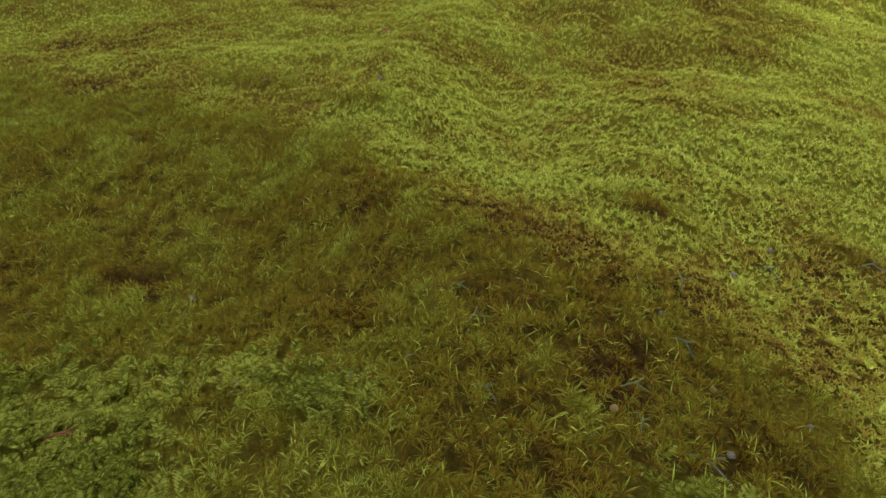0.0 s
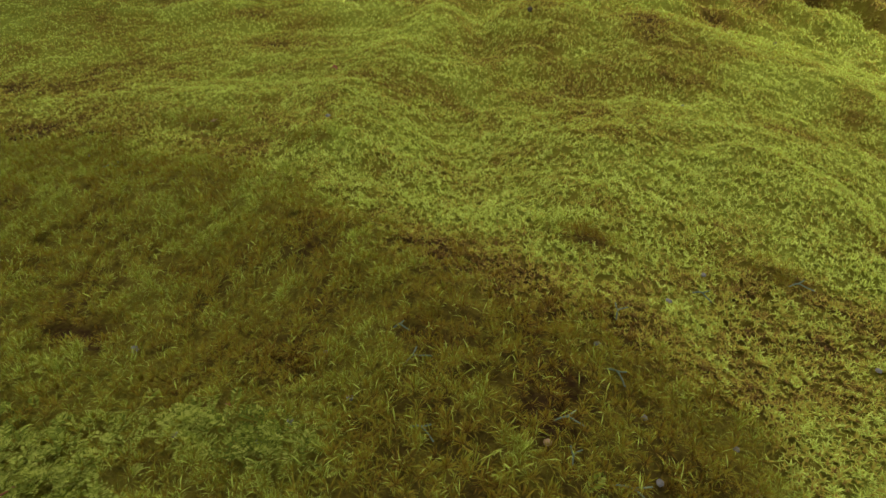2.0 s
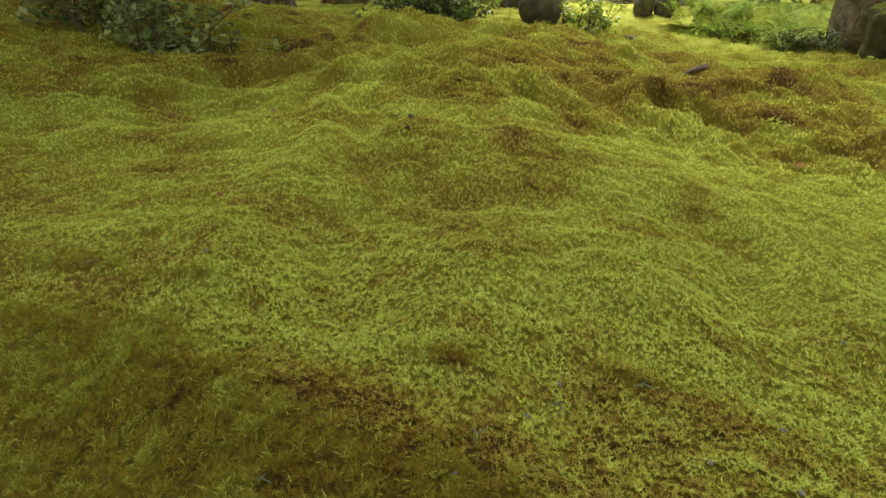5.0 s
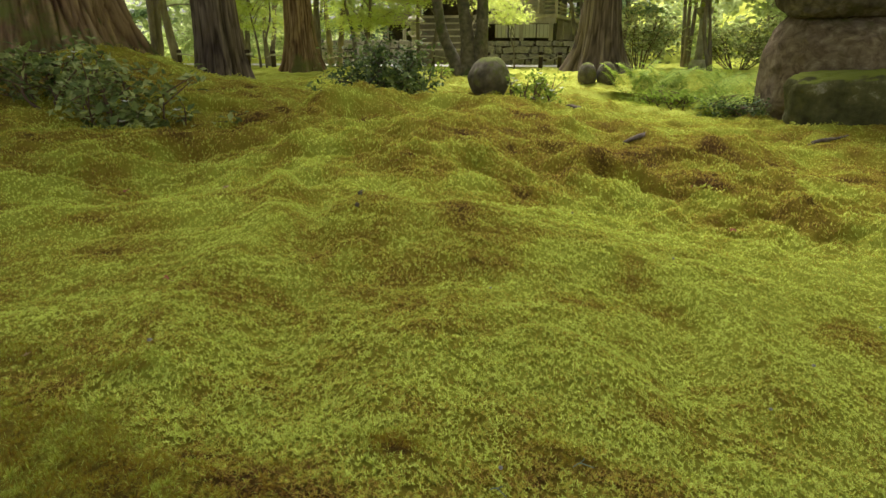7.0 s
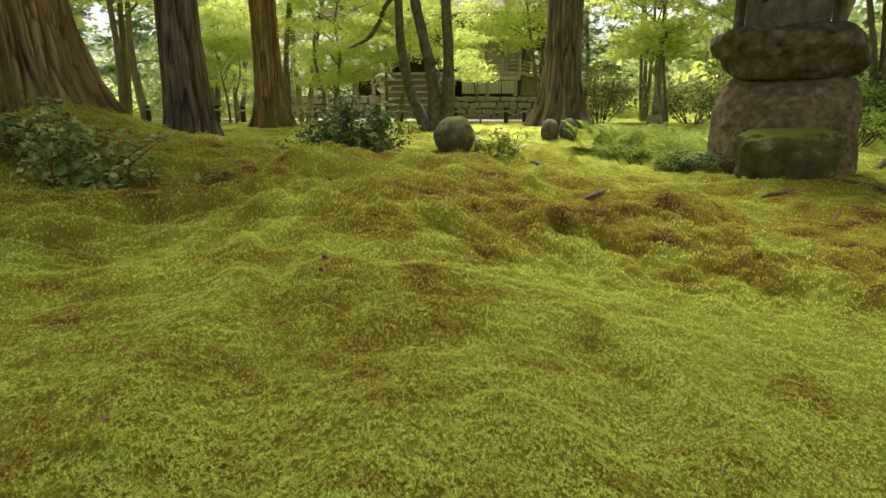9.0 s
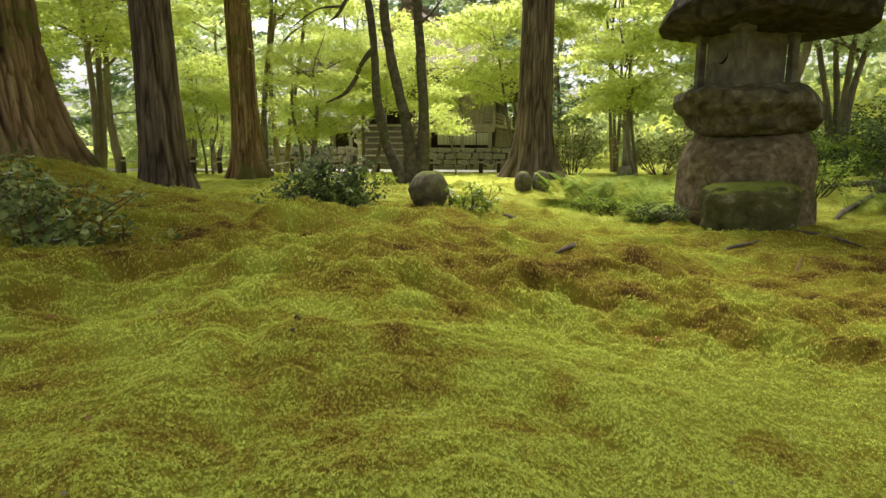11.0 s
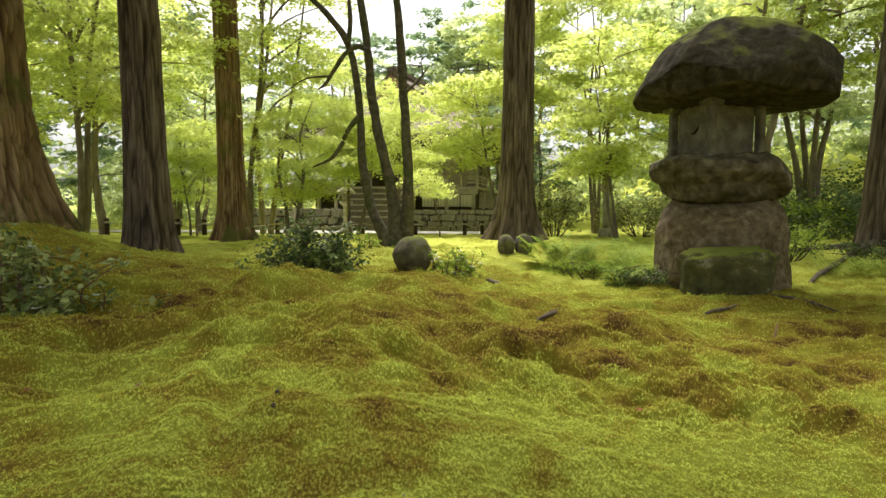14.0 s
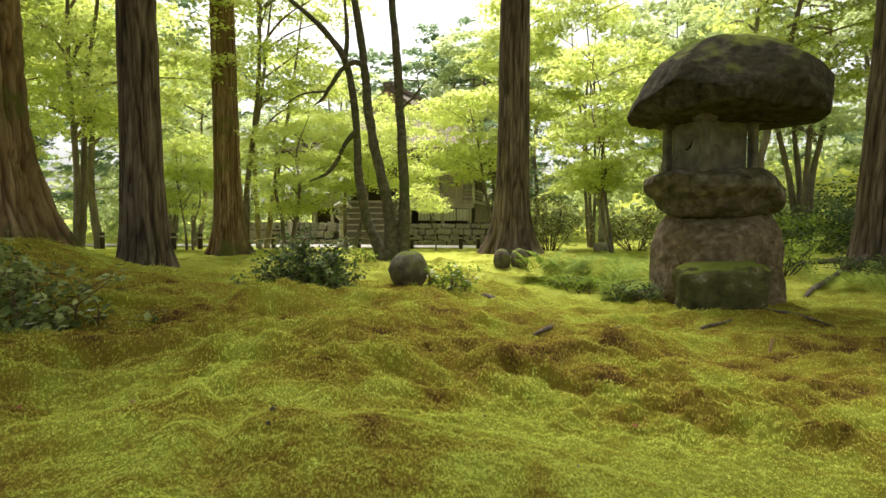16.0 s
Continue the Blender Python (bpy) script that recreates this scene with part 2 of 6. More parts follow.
# ---- materials ----
def material(name, colours, scale=4.0, detail=6.0, roughness=0.9, bump=0.4, bump_scale=30.0, stretch=(1, 1, 1), spots=None, translucent=0.0,
             tone=False, island=0.0, metal=0.0, spots_scale=2.0, distortion=0.0, coords="Object", bump_distance=0.01, spots_width=0.12, top=None, gloss=0.3):
    """Earthy surface: a ramp of colours over noise at two scales, patches of a second colour, fine relief."""
    mat = bpy.data.materials.new(name)
    mat.use_nodes = True
    n, l = mat.node_tree.nodes, mat.node_tree.links
    n.clear()
    out, bsdf = n.new("ShaderNodeOutputMaterial"), n.new("ShaderNodeBsdfPrincipled")
    bsdf.inputs["Roughness"].default_value, bsdf.inputs["Metallic"].default_value = roughness, metal
    bsdf.inputs["Specular IOR Level"].default_value = gloss
    tc, mp = n.new("ShaderNodeTexCoord"), n.new("ShaderNodeMapping")
    mp.inputs["Scale"].default_value = stretch
    l.new(tc.outputs[coords], mp.inputs["Vector"])
    noise_a = n.new("ShaderNodeTexNoise")
    noise_a.inputs["Scale"].default_value, noise_a.inputs["Detail"].default_value = scale, detail
    noise_a.inputs["Roughness"].default_value, noise_a.inputs["Distortion"].default_value = 0.62, distortion
    l.new(mp.outputs[0], noise_a.inputs["Vector"])
    cr = n.new("ShaderNodeValToRGB")
    while len(cr.color_ramp.elements) < len(colours):
        cr.color_ramp.elements.new(0.5)
    for i, c in enumerate(colours):
        cr.color_ramp.elements[i].position = 0.28 + 0.44 * i / max(1, len(colours) - 1)
        cr.color_ramp.elements[i].color = (*c, 1)
    if tone:
        at = n.new("ShaderNodeAttribute")
        at.attribute_name = "tone"
        add, sub = n.new("ShaderNodeMath"), n.new("ShaderNodeMath")
        sub.operation, sub.inputs[1].default_value = "SUBTRACT", 0.5
        mul = n.new("ShaderNodeMath")
        mul.operation, mul.inputs[1].default_value = "MULTIPLY_ADD", 0.55
        l.new(noise_a.outputs["Fac"], sub.inputs[0])
        l.new(sub.outputs[0], mul.inputs[0])
        l.new(at.outputs["Fac"], mul.inputs[2])
        l.new(mul.outputs[0], add.inputs[0])
        add.inputs[1].default_value = 0.0
        if island:
            geo, m2 = n.new("ShaderNodeNewGeometry"), n.new("ShaderNodeMath")
            m2.operation = "MULTIPLY_ADD"
            m2.inputs[1].default_value, m2.inputs[2].default_value = island, -island / 2
            l.new(geo.outputs["Random Per Island"], m2.inputs[0])
            l.new(m2.outputs[0], add.inputs[1])
        fac = add.outputs[0]
        for i in range(len(colours)):
            cr.color_ramp.elements[i].position = i / (len(colours) - 1)
    elif island:
        geo, m2 = n.new("ShaderNodeNewGeometry"), n.new("ShaderNodeMath")
        m2.operation = "MULTIPLY_ADD"
        m2.inputs[1].default_value, m2.inputs[2].default_value = island, -island / 2
        l.new(geo.outputs["Random Per Island"], m2.inputs[0])
        add = n.new("ShaderNodeMath")
        l.new(noise_a.outputs["Fac"], add.inputs[0])
        l.new(m2.outputs[0], add.inputs[1])
        fac = add.outputs[0]
    else:
        fac = noise_a.outputs["Fac"]
    l.new(fac, cr.inputs["Fac"])
    colour = cr.outputs["Color"]
    if spots:
        noise_b, cb, mix = n.new("ShaderNodeTexNoise"), n.new("ShaderNodeValToRGB"), n.new("ShaderNodeMix")
        noise_b.inputs["Scale"].default_value, noise_b.inputs["Detail"].default_value = spots_scale, 8
        noise_b.inputs["Roughness"].default_value = 0.7
        l.new(tc.outputs[coords], noise_b.inputs["Vector"])
        cb.color_ramp.elements[0].position, cb.color_ramp.elements[1].position = spots[1], spots[1] + spots_width
        l.new(noise_b.outputs["Fac"], cb.inputs["Fac"])
        mix.data_type = "RGBA"
        l.new(cb.outputs["Color"], mix.inputs["Factor"])
        l.new(colour, mix.inputs["A"])
        mix.inputs["B"].default_value = (*spots[0], 1)
        colour = mix.outputs["Result"]
    if top:
        # growth on faces that look up
        geo, sep, tn, ad, ct, mx = (n.new(k) for k in ("ShaderNodeNewGeometry", "ShaderNodeSeparateXYZ", "ShaderNodeTexNoise", "ShaderNodeMath", "ShaderNodeValToRGB", "ShaderNodeMix"))
        l.new(geo.outputs["Normal"], sep.inputs[0])
        tn.inputs["Scale"].default_value, tn.inputs["Detail"].default_value = top[2], 7
        l.new(tc.outputs[coords], tn.inputs["Vector"])
        l.new(sep.outputs["Z"], ad.inputs[0])
        l.new(tn.outputs["Fac"], ad.inputs[1])
        ct.color_ramp.elements[0].position, ct.color_ramp.elements[1].position = min(0.97, top[1] / 2), min(1.0, top[1] / 2 + 0.1)
        half = n.new("ShaderNodeMath")
        half.operation, half.inputs[1].default_value = "MULTIPLY", 0.5
        l.new(ad.outputs[0], half.inputs[0])
        l.new(half.outputs[0], ct.inputs["Fac"])
        mx.data_type = "RGBA"
        l.new(ct.outputs["Color"], mx.inputs["Factor"])
        l.new(colour, mx.inputs["A"])
        mx.inputs["B"].default_value = (*top[0], 1)
        colour = mx.outputs["Result"]
    l.new(colour, bsdf.inputs["Base Color"])
    if bump:
        noise_c, bp = n.new("ShaderNodeTexNoise"), n.new("ShaderNodeBump")
        noise_c.inputs["Scale"].default_value, noise_c.inputs["Detail"].default_value = bump_scale, 8
        noise_c.inputs["Roughness"].default_value = 0.65
        l.new(mp.outputs[0], noise_c.inputs["Vector"])
        bp.inputs["Strength"].default_value, bp.inputs["Distance"].default_value = bump, bump_distance
        l.new(noise_c.outputs["Fac"], bp.inputs["Height"])
        l.new(bp.outputs[0], bsdf.inputs["Normal"])
    surface = bsdf.outputs[0]
    if translucent:
        tr, ms = n.new("ShaderNodeBsdfTranslucent"), n.new("ShaderNodeMixShader")
        ms.inputs["Fac"].default_value = translucent
        l.new(colour, tr.inputs["Color"])
        l.new(bsdf.outputs[0], ms.inputs[1])
        l.new(tr.outputs[0], ms.inputs[2])
        surface = ms.outputs[0]
    l.new(surface, out.inputs["Surface"])
    return mat


M_GROUND = material("moss_ground", [(0.085, 0.046, 0.016), (0.22, 0.165, 0.024), (0.26, 0.24, 0.03), (0.30, 0.32, 0.042), (0.49, 0.52, 0.10)], 85, 8, 1.0, 1.0, 85, tone=True, bump_distance=0.022, gloss=0.05)
M_MOSS = material("moss_shoots", [(0.21, 0.12, 0.032), (0.425, 0.298, 0.05), (0.485, 0.42, 0.066), (0.455, 0.52, 0.078), (0.68, 0.75, 0.155)], 3, 4, 0.8, 0, tone=True, island=0.62, translucent=0.18, gloss=0.1)
M_HAIRCAP = material("haircap_moss", [(0.10, 0.045, 0.010), (0.265, 0.152, 0.018), (0.32, 0.24, 0.022), (0.29, 0.305, 0.03), (0.50, 0.585, 0.10)], 3, 4, 0.75, 0, tone=True, island=0.4, translucent=0.2, gloss=0.1)
M_FERN_MOSS = material("fern_moss", [(0.13, 0.155, 0.02), (0.25, 0.285, 0.036), (0.44, 0.46, 0.09)], 6, 4, 0.8, 0, island=0.5, translucent=0.3, gloss=0.05)
M_BARK = material("cedar_bark", [(0.03, 0.021, 0.016), (0.095, 0.070, 0.054), (0.165, 0.126, 0.098), (0.27, 0.22, 0.175)], 14, 9, 0.95, 1.0, 40, stretch=(1, 1, 0.05), tone=True, spots=((0.14, 0.14, 0.065), 0.6), spots_scale=1.1, bump_distance=0.015, gloss=0.15)
M_BARK_MOSSY = material("mossy_cedar_bark", [(0.06, 0.032, 0.018), (0.19, 0.118, 0.068), (0.33, 0.222, 0.13), (0.48, 0.345, 0.215)], 12, 9, 0.95, 1.0, 34, stretch=(1, 1, 0.06), tone=True, top=((0.115, 0.115, 0.04), 0.84, 3.0), spots=((0.15, 0.155, 0.05), 0.52), spots_scale=1.3, bump_distance=0.03, gloss=0.15)
M_FAR_BARK = material("grey_brown_bark", [(0.10, 0.08, 0.055), (0.2, 0.165, 0.12), (0.32, 0.275, 0.21)], 8, 7, 0.95, 0.5, 25, stretch=(1, 1, 0.3))
M_MAPLE_BARK = material("maple_bark", [(0.035, 0.03, 0.02), (0.095, 0.08, 0.052), (0.175, 0.15, 0.105)], 12, 8, 0.9, 0.6, 30, spots=((0.06, 0.075, 0.02), 0.52), bump_distance=0.01)
M_STONE = material("lantern_stone", [(0.014, 0.011, 0.008), (0.036, 0.029, 0.020), (0.066, 0.054, 0.038), (0.11, 0.094, 0.072)], 8, 15, 0.95, 1.0, 45, spots=((0.045, 0.042, 0.017), 0.52), spots_scale=2.2, distortion=0.6, bump_distance=0.012, gloss=0.1, top=((0.17, 0.19, 0.036), 1.16, 3.0))
M_STONE_LIGHT = material("lantern_base_stone", [(0.045, 0.031, 0.02), (0.125, 0.092, 0.06), (0.20, 0.152, 0.104), (0.32, 0.265, 0.195)], 9, 15, 0.95, 1.0, 42, stretch=(1, 1, 1.3), spots=((0.085, 0.075, 0.032), 0.55), spots_scale=2.2, distortion=0.5, bump_distance=0.014, gloss=0.1, top=((0.10, 0.11, 0.03), 1.35, 6.0))
M_BALL = material("mossy_round_stone", [(0.04, 0.033, 0.022), (0.11, 0.094, 0.062), (0.22, 0.195, 0.145)], 9, 9, 0.95, 0.8, 30, spots=((0.10, 0.105, 0.028), 0.5), spots_scale=6, bump_distance=0.012, top=((0.13, 0.15, 0.028), 1.15, 6.0))
M_PLATFORM = material("lantern_platform_stone", [(0.03, 0.024, 0.016), (0.085, 0.070, 0.048), (0.15, 0.125, 0.09), (0.27, 0.235, 0.18)], 8, 15, 0.95, 1.0, 45, spots=((0.065, 0.062, 0.026), 0.53), spots_scale=2.4, distortion=0.5, bump_distance=0.014, gloss=0.1)
M_FOOT_STONE = material("moss_grown_stone", [(0.035, 0.033, 0.018), (0.09, 0.088, 0.04), (0.16, 0.15, 0.07)], 6, 12, 1.0, 1.0, 40, spots=((0.26, 0.24, 0.19), 0.58), spots_scale=6, spots_width=0.08, bump_distance=0.014, gloss=0.05, top=((0.15, 0.17, 0.034), 1.02, 9.0))
M_WALL_STONE = material("wall_stone", [(0.18, 0.165, 0.125), (0.34, 0.31, 0.25), (0.48, 0.445, 0.37)], 5, 8, 0.9, 0.5, 25, spots=((0.1, 0.11, 0.05), 0.55))
M_TIMBER = material("weathered_timber", [(0.31, 0.265, 0.22), (0.47, 0.41, 0.34), (0.61, 0.545, 0.46)], 6, 8, 0.8, 0.4, 22, stretch=(1, 1, 0.25))
# darker copy of the timber, with the shade below each tread put in
M_RISER = material("shaded_step_timber", [(0.12, 0.10, 0.082), (0.18, 0.152, 0.125), (0.25, 0.215, 0.18)], 6, 8, 0.8, 0.4, 22)
# dark brown that paints the shade in recesses; clods wear it too
M_DARK = material("shade_and_clod_brown", [(0.05, 0.038, 0.028), (0.09, 0.07, 0.053), (0.12, 0.095, 0.075)], 5, 6, 0.8, 0.3, 20)
M_ROOF = material("bark_shingle_roof", [(0.10, 0.077, 0.06), (0.18, 0.14, 0.11), (0.26, 0.21, 0.17)], 5, 8, 0.95, 0.7, 18, stretch=(1, 4, 4))
M_PLASTER = material("pale_plaster", [(0.66, 0.62, 0.54), (0.78, 0.74, 0.66)], 3, 6, 0.9, 0.2, 20)
M_GRAVEL = material("pale_gravel_path", [(0.4, 0.37, 0.34), (0.5, 0.47, 0.44), (0.58, 0.55, 0.52)], 20, 8, 0.95, 0.6, 80)
M_LEAF = material("maple_leaves", [(0.475, 0.565, 0.125), (0.645, 0.705, 0.20), (0.785, 0.815, 0.33)], 0.9, 4, 0.6, 0, island=0.35, translucent=0.68, gloss=0.15)
M_LEAF_DEEP = material("forest_leaves", [(0.15, 0.23, 0.11), (0.25, 0.34, 0.18), (0.38, 0.46, 0.27)], 0.9, 4, 0.7, 0, island=0.35, translucent=0.5, gloss=0.15)
M_CEDAR_LEAF = material("cedar_foliage", [(0.03, 0.06, 0.018), (0.05, 0.09, 0.025), (0.08, 0.13, 0.035)], 0.9, 4, 0.7, 0, island=0.3, translucent=0.25)
M_SHRUB = material("shrub_leaves", [(0.045, 0.075, 0.022), (0.095, 0.145, 0.038), (0.22, 0.27, 0.08)], 4, 4, 0.45, 0, island=0.45, translucent=0.25, gloss=0.2)
M_SHRUB_GREY = material("azalea_leaves", [(0.11, 0.15, 0.045), (0.23, 0.28, 0.09), (0.44, 0.47, 0.20)], 4, 4, 0.7, 0, island=0.45, translucent=0.25, gloss=0.2)
M_FERN = material("fern_leaves", [(0.18, 0.27, 0.04), (0.31, 0.42, 0.065), (0.46, 0.56, 0.11)], 4, 4, 0.65, 0, island=0.4, translucent=0.45, gloss=0.12)
M_FLOWER = material("white_petals", [(0.7, 0.7, 0.68), (0.8, 0.8, 0.8)], 8, 3, 0.6, 0, translucent=0.3)
M_POST = material("dark_post_wood", [(0.035, 0.024, 0.02), (0.07, 0.045, 0.035)], 9, 6, 0.8, 0.3, 30)
# green paled and cooled to put distance haze into the leaf colour
M_LEAF_MID = material("haze_pale_leaves", [(0.42, 0.51, 0.20), (0.56, 0.63, 0.30), (0.69, 0.74, 0.42)], 0.9, 4, 0.7, 0, island=0.35, translucent=0.55, gloss=0.15)
M_SHRUB_PALE = material("rhododendron_leaves", [(0.22, 0.25, 0.09), (0.38, 0.41, 0.16), (0.58, 0.57, 0.3)], 3, 4, 0.6, 0, island=0.5, translucent=0.3)
M_RED = material("reddish_timber", [(0.22, 0.12, 0.08), (0.33, 0.19, 0.125), (0.42, 0.27, 0.185)], 6, 6, 0.8, 0.3, 20)
M_ROPE = material("straw_rope", [(0.32, 0.29, 0.22), (0.45, 0.41, 0.33)], 30, 5, 0.9, 0.4, 90)
M_TWIG = material("reddish_twigs", [(0.09, 0.055, 0.035), (0.19, 0.12, 0.08)], 12, 6, 0.85, 0.3, 40)
M_BLACK = material("crescent_shade_black", [(0.008, 0.007, 0.006), (0.012, 0.011, 0.01)], 9, 3, 1.0, 0, gloss=0.02)
M_ROOT = material("weathered_root", [(0.05, 0.036, 0.027), (0.10, 0.075, 0.058), (0.18, 0.145, 0.115)], 18, 8, 0.9, 0.6, 50, bump_distance=0.005)
M_PEBBLE = material("grey_pebble", [(0.14, 0.125, 0.11), (0.24, 0.22, 0.21), (0.34, 0.32, 0.31)], 60, 6, 0.8, 0.3, 200, bump_distance=0.001)
M_DRY = material("dry_leaf_bits", [(0.3, 0.16, 0.08), (0.45, 0.33, 0.2)], 40, 5, 0.8, 0.2, 120, bump_distance=0.001)
M_RED_TWIG = material("red_brown_twig", [(0.26, 0.07, 0.04), (0.38, 0.13, 0.08)], 40, 5, 0.7, 0.2, 120, bump_distance=0.001)
M_LICHEN = material("grey_green_lichen", [(0.12, 0.15, 0.09), (0.22, 0.26, 0.18)], 40, 5, 0.9, 0.2, 120, bump_distance=0.001)
M_GRANITE = material("grey_granite", [(0.075, 0.065, 0.05), (0.155, 0.137, 0.11), (0.26, 0.235, 0.19)], 6, 9, 0.92, 0.5, 45, spots=((0.09, 0.085, 0.05), 0.56), spots_scale=4, bump_distance=0.01, gloss=0.15)

# ---- ground ----
HAIRCAP_X = (-2.2, -1.74, -1.45, -1.1, -0.84, -0.6, -0.43, -0.22, 0.04, 0.14, 0.22, 0.27, 0.34)
HAIRCAP_Y = (1.10, 0.98, 0.99, 0.95, 0.93, 0.90, 0.80, 0.72, 0.68, 0.68, 0.62, 0.50, 0.0)


def haircap(x, y):
    """1 where olive hair-cap moss grows, 0 where the short bright moss does."""
    edge = np.interp(x, HAIRCAP_X, HAIRCAP_Y) + 0.07 * fbm(np.asarray(x) * 6, np.asarray(y) * 6, 0, 3, 3)
    tufted = mound(x, y, -0.01, 0.87, 0.08, 0.035, 0.9) + mound(x, y, 0.30, 0.93, 0.06, 0.025, 0.8) + mound(x, y, -0.62, 1.02, 0.10, 0.03, 0.8) + mound(x, y, -0.95, 1.08, 0.16, 0.04, 0.8)
    return np.clip((1 - ramp(np.asarray(y) - edge, -0.13, 0.10)) * ramp(np.asarray(y), -0.6, -0.3) + tufted, 0, 1)


def fern_patch(x, y):
    return np.clip(mound(x, y, -0.53, 0.17, 0.16, 0.13, 1.3) + mound(x, y, -0.31, 0.345, 0.13, 0.035, 1.0) + mound(x, y, 0.12, 0.36, 0.1, 0.05, 0.7), 0, 1)


def bare(x, y):
    """Spots where soil shows."""
    b = mound(x, y, -0.67, 0.435, 0.06, 0.022, 0.95) + mound(x, y, -0.185, 0.54, 0.035, 0.018, 0.7) + mound(x, y, 1.16, 3.12, 0.06, 0.018, 0.8) + mound(x, y, 1.30, 2.80, 0.06, 0.016, 0.8)
    b = b + mound(x, y, 1.85, 2.57, 0.05, 0.016, 0.8) + mound(x, y, 0.10, 2.80, 0.05, 0.02, 0.7) + mound(x, y, -0.33, 2.80, 0.04, 0.012, 0.6) + mound(x, y, -1.64, 2.46, 0.06, 0.014, 0.6) + mound(x, y, -0.36, 0.80, 0.05, 0.02, 0.8)
    return np.clip(b, 0, 1)


DRIFTS = (
    (-0.16, 1.86, 0.30, 0.16, 0.36), (-0.37, 2.14, 0.16, 0.06, 0.28), (-0.02, 2.02, 0.16, 0.07, 0.24), (-0.26, 1.50, 0.2, 0.08, 0.2), (0.10, 1.72, 0.14, 0.06, 0.2),
    (1.13, 3.15, 0.45, 0.17, 0.30), (1.30, 2.80, 0.26, 0.10, 0.32), (1.83, 2.62, 0.40, 0.16, 0.32), (1.80, 2.96, 0.35, 0.14, 0.28), (2.2, 2.65, 0.4, 0.22, 0.28), (2.1, 4.0, 0.25, 0.10, 0.2),
    (0.92, 3.78, 0.25, 0.08, 0.25), (0.42, 3.10, 0.25, 0.08, 0.28), (0.10, 2.82, 0.16, 0.09, 0.36), (-0.33, 2.80, 0.09, 0.035, 0.45), (-0.60, 3.85, 0.30, 0.06, 0.2),
    (-1.64, 2.46, 0.16, 0.05, 0.55), (-1.05, 2.37, 0.08, 0.03, 0.40), (-0.88, 1.93, 0.10, 0.04, 0.40), (-1.01, 2.96, 0.10, 0.03, 0.35), (-1.83, 3.25, 0.30, 0.07, 0.12), (-1.52, 3.36, 0.25, 0.05, 0.14),
    (-1.70, 3.98, 0.12, 0.05, 0.3), (-1.35, 3.72, 0.35, 0.08, 0.18), (-2.3, 2.75, 0.6, 0.3, 0.06), (-0.75, 1.65, 0.12, 0.05, 0.18), (2.6, 3.6, 0.8, 0.4, 0.14),
    (-1.0, 1.0, 0.45, 0.16, 0.12), (-0.29, 1.01, 0.14, 0.05, 0.25), (-0.01, 0.88, 0.08, 0.04, 0.38), (0.3, 0.95, 0.25, 0.08, 0.18), (0.71, 1.65, 0.10, 0.05, 0.15), (0.61, 1.28, 0.12, 0.06, 0.15),
)


def tone_at(x, y):
    """Colour of the moss: 0 bare and brown, 0.35 olive, 0.7 green, 1 lime."""
    x, y = np.asarray(x, float), np.asarray(y, float)
    near = 1 - ramp(y, 1.3, 2.2)
    t = 0.74 - 0.05 * near - 0.09 * (1 - ramp(y, 0.75, 1.35)) + 0.17 * fbm(x * 1.3, y * 1.8, 0, 3, 31) + (0.28 - 0.09 * near) * fbm(x * 5, y * 7, 0, 4, 37) + (0.20 - 0.06 * near) * (1 - ramp(y, 1.8, 2.8)) * fbm(x * 12, y * 15, 0, 3, 45) + 0.22 * near * fbm(x * 34, y * 40, 0, 2, 48) + ramp(y, 0.9, 1.6) * (0.13 * fbm(x * 9 + 3, y * 12, 0, 3, 44) - 0.03)
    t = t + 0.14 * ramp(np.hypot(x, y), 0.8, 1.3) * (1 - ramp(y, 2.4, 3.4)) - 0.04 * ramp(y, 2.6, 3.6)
    t = t - 0.12 * ramp(-x, 0.45, 0.75) * (1 - ramp(y, 1.1, 1.5))
    # olive and rusty drifts
    drift = sum(mound(x, y, cx, cy, wide, deep, much) for cx, cy, wide, deep, much in DRIFTS)
    t = t - 0.72 * drift * np.clip(0.9 + 0.9 * fbm(x * 8, y * 11, 0, 3, 47), 0.1, 2.0) - 0.07 * ramp(y, 2.3, 3.2) * (1 - ramp(y, 5.0, 7.0))
    t = t + mound(x, y, -0.5, 0.96, 0.12, 0.07, 0.12) + mound(x, y, 0.38, 0.6, 0.28, 0.25, 0.2) + mound(x, y, 0.5, 2.35, 0.7, 0.25, 0.08)
    hc = ramp(haircap(x, y), 0.42, 0.75)
    t = t * (1 - hc) + hc * (0.49 + 0.07 * ramp(-x, 0.45, 0.8) + 0.10 * fbm(x * 5, y * 5, 0, 3, 41) + 0.16 * fbm(x * 15, y * 15, 0, 2, 42))
    t = np.where(fern_patch(x, y) > 0.5, 0.6, t)
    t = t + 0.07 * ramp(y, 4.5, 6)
    return np.clip(t * (1 - 0.9 * bare(x, y)), 0.0, 1.0)


def axis(lo, a, b, hi, step, grow=1.055, back=1.055):
    mid = list(np.arange(a, b, step))
    up, s = [mid[-1] + step], step
    while up[-1] < hi:
        s *= grow
        up.append(up[-1] + s)
    down, s = [mid[0] - step], step
    while down[-1] > lo:
        s *= back
        down.append(down[-1] - s)
    return np.array(down[::-1] + mid + up)


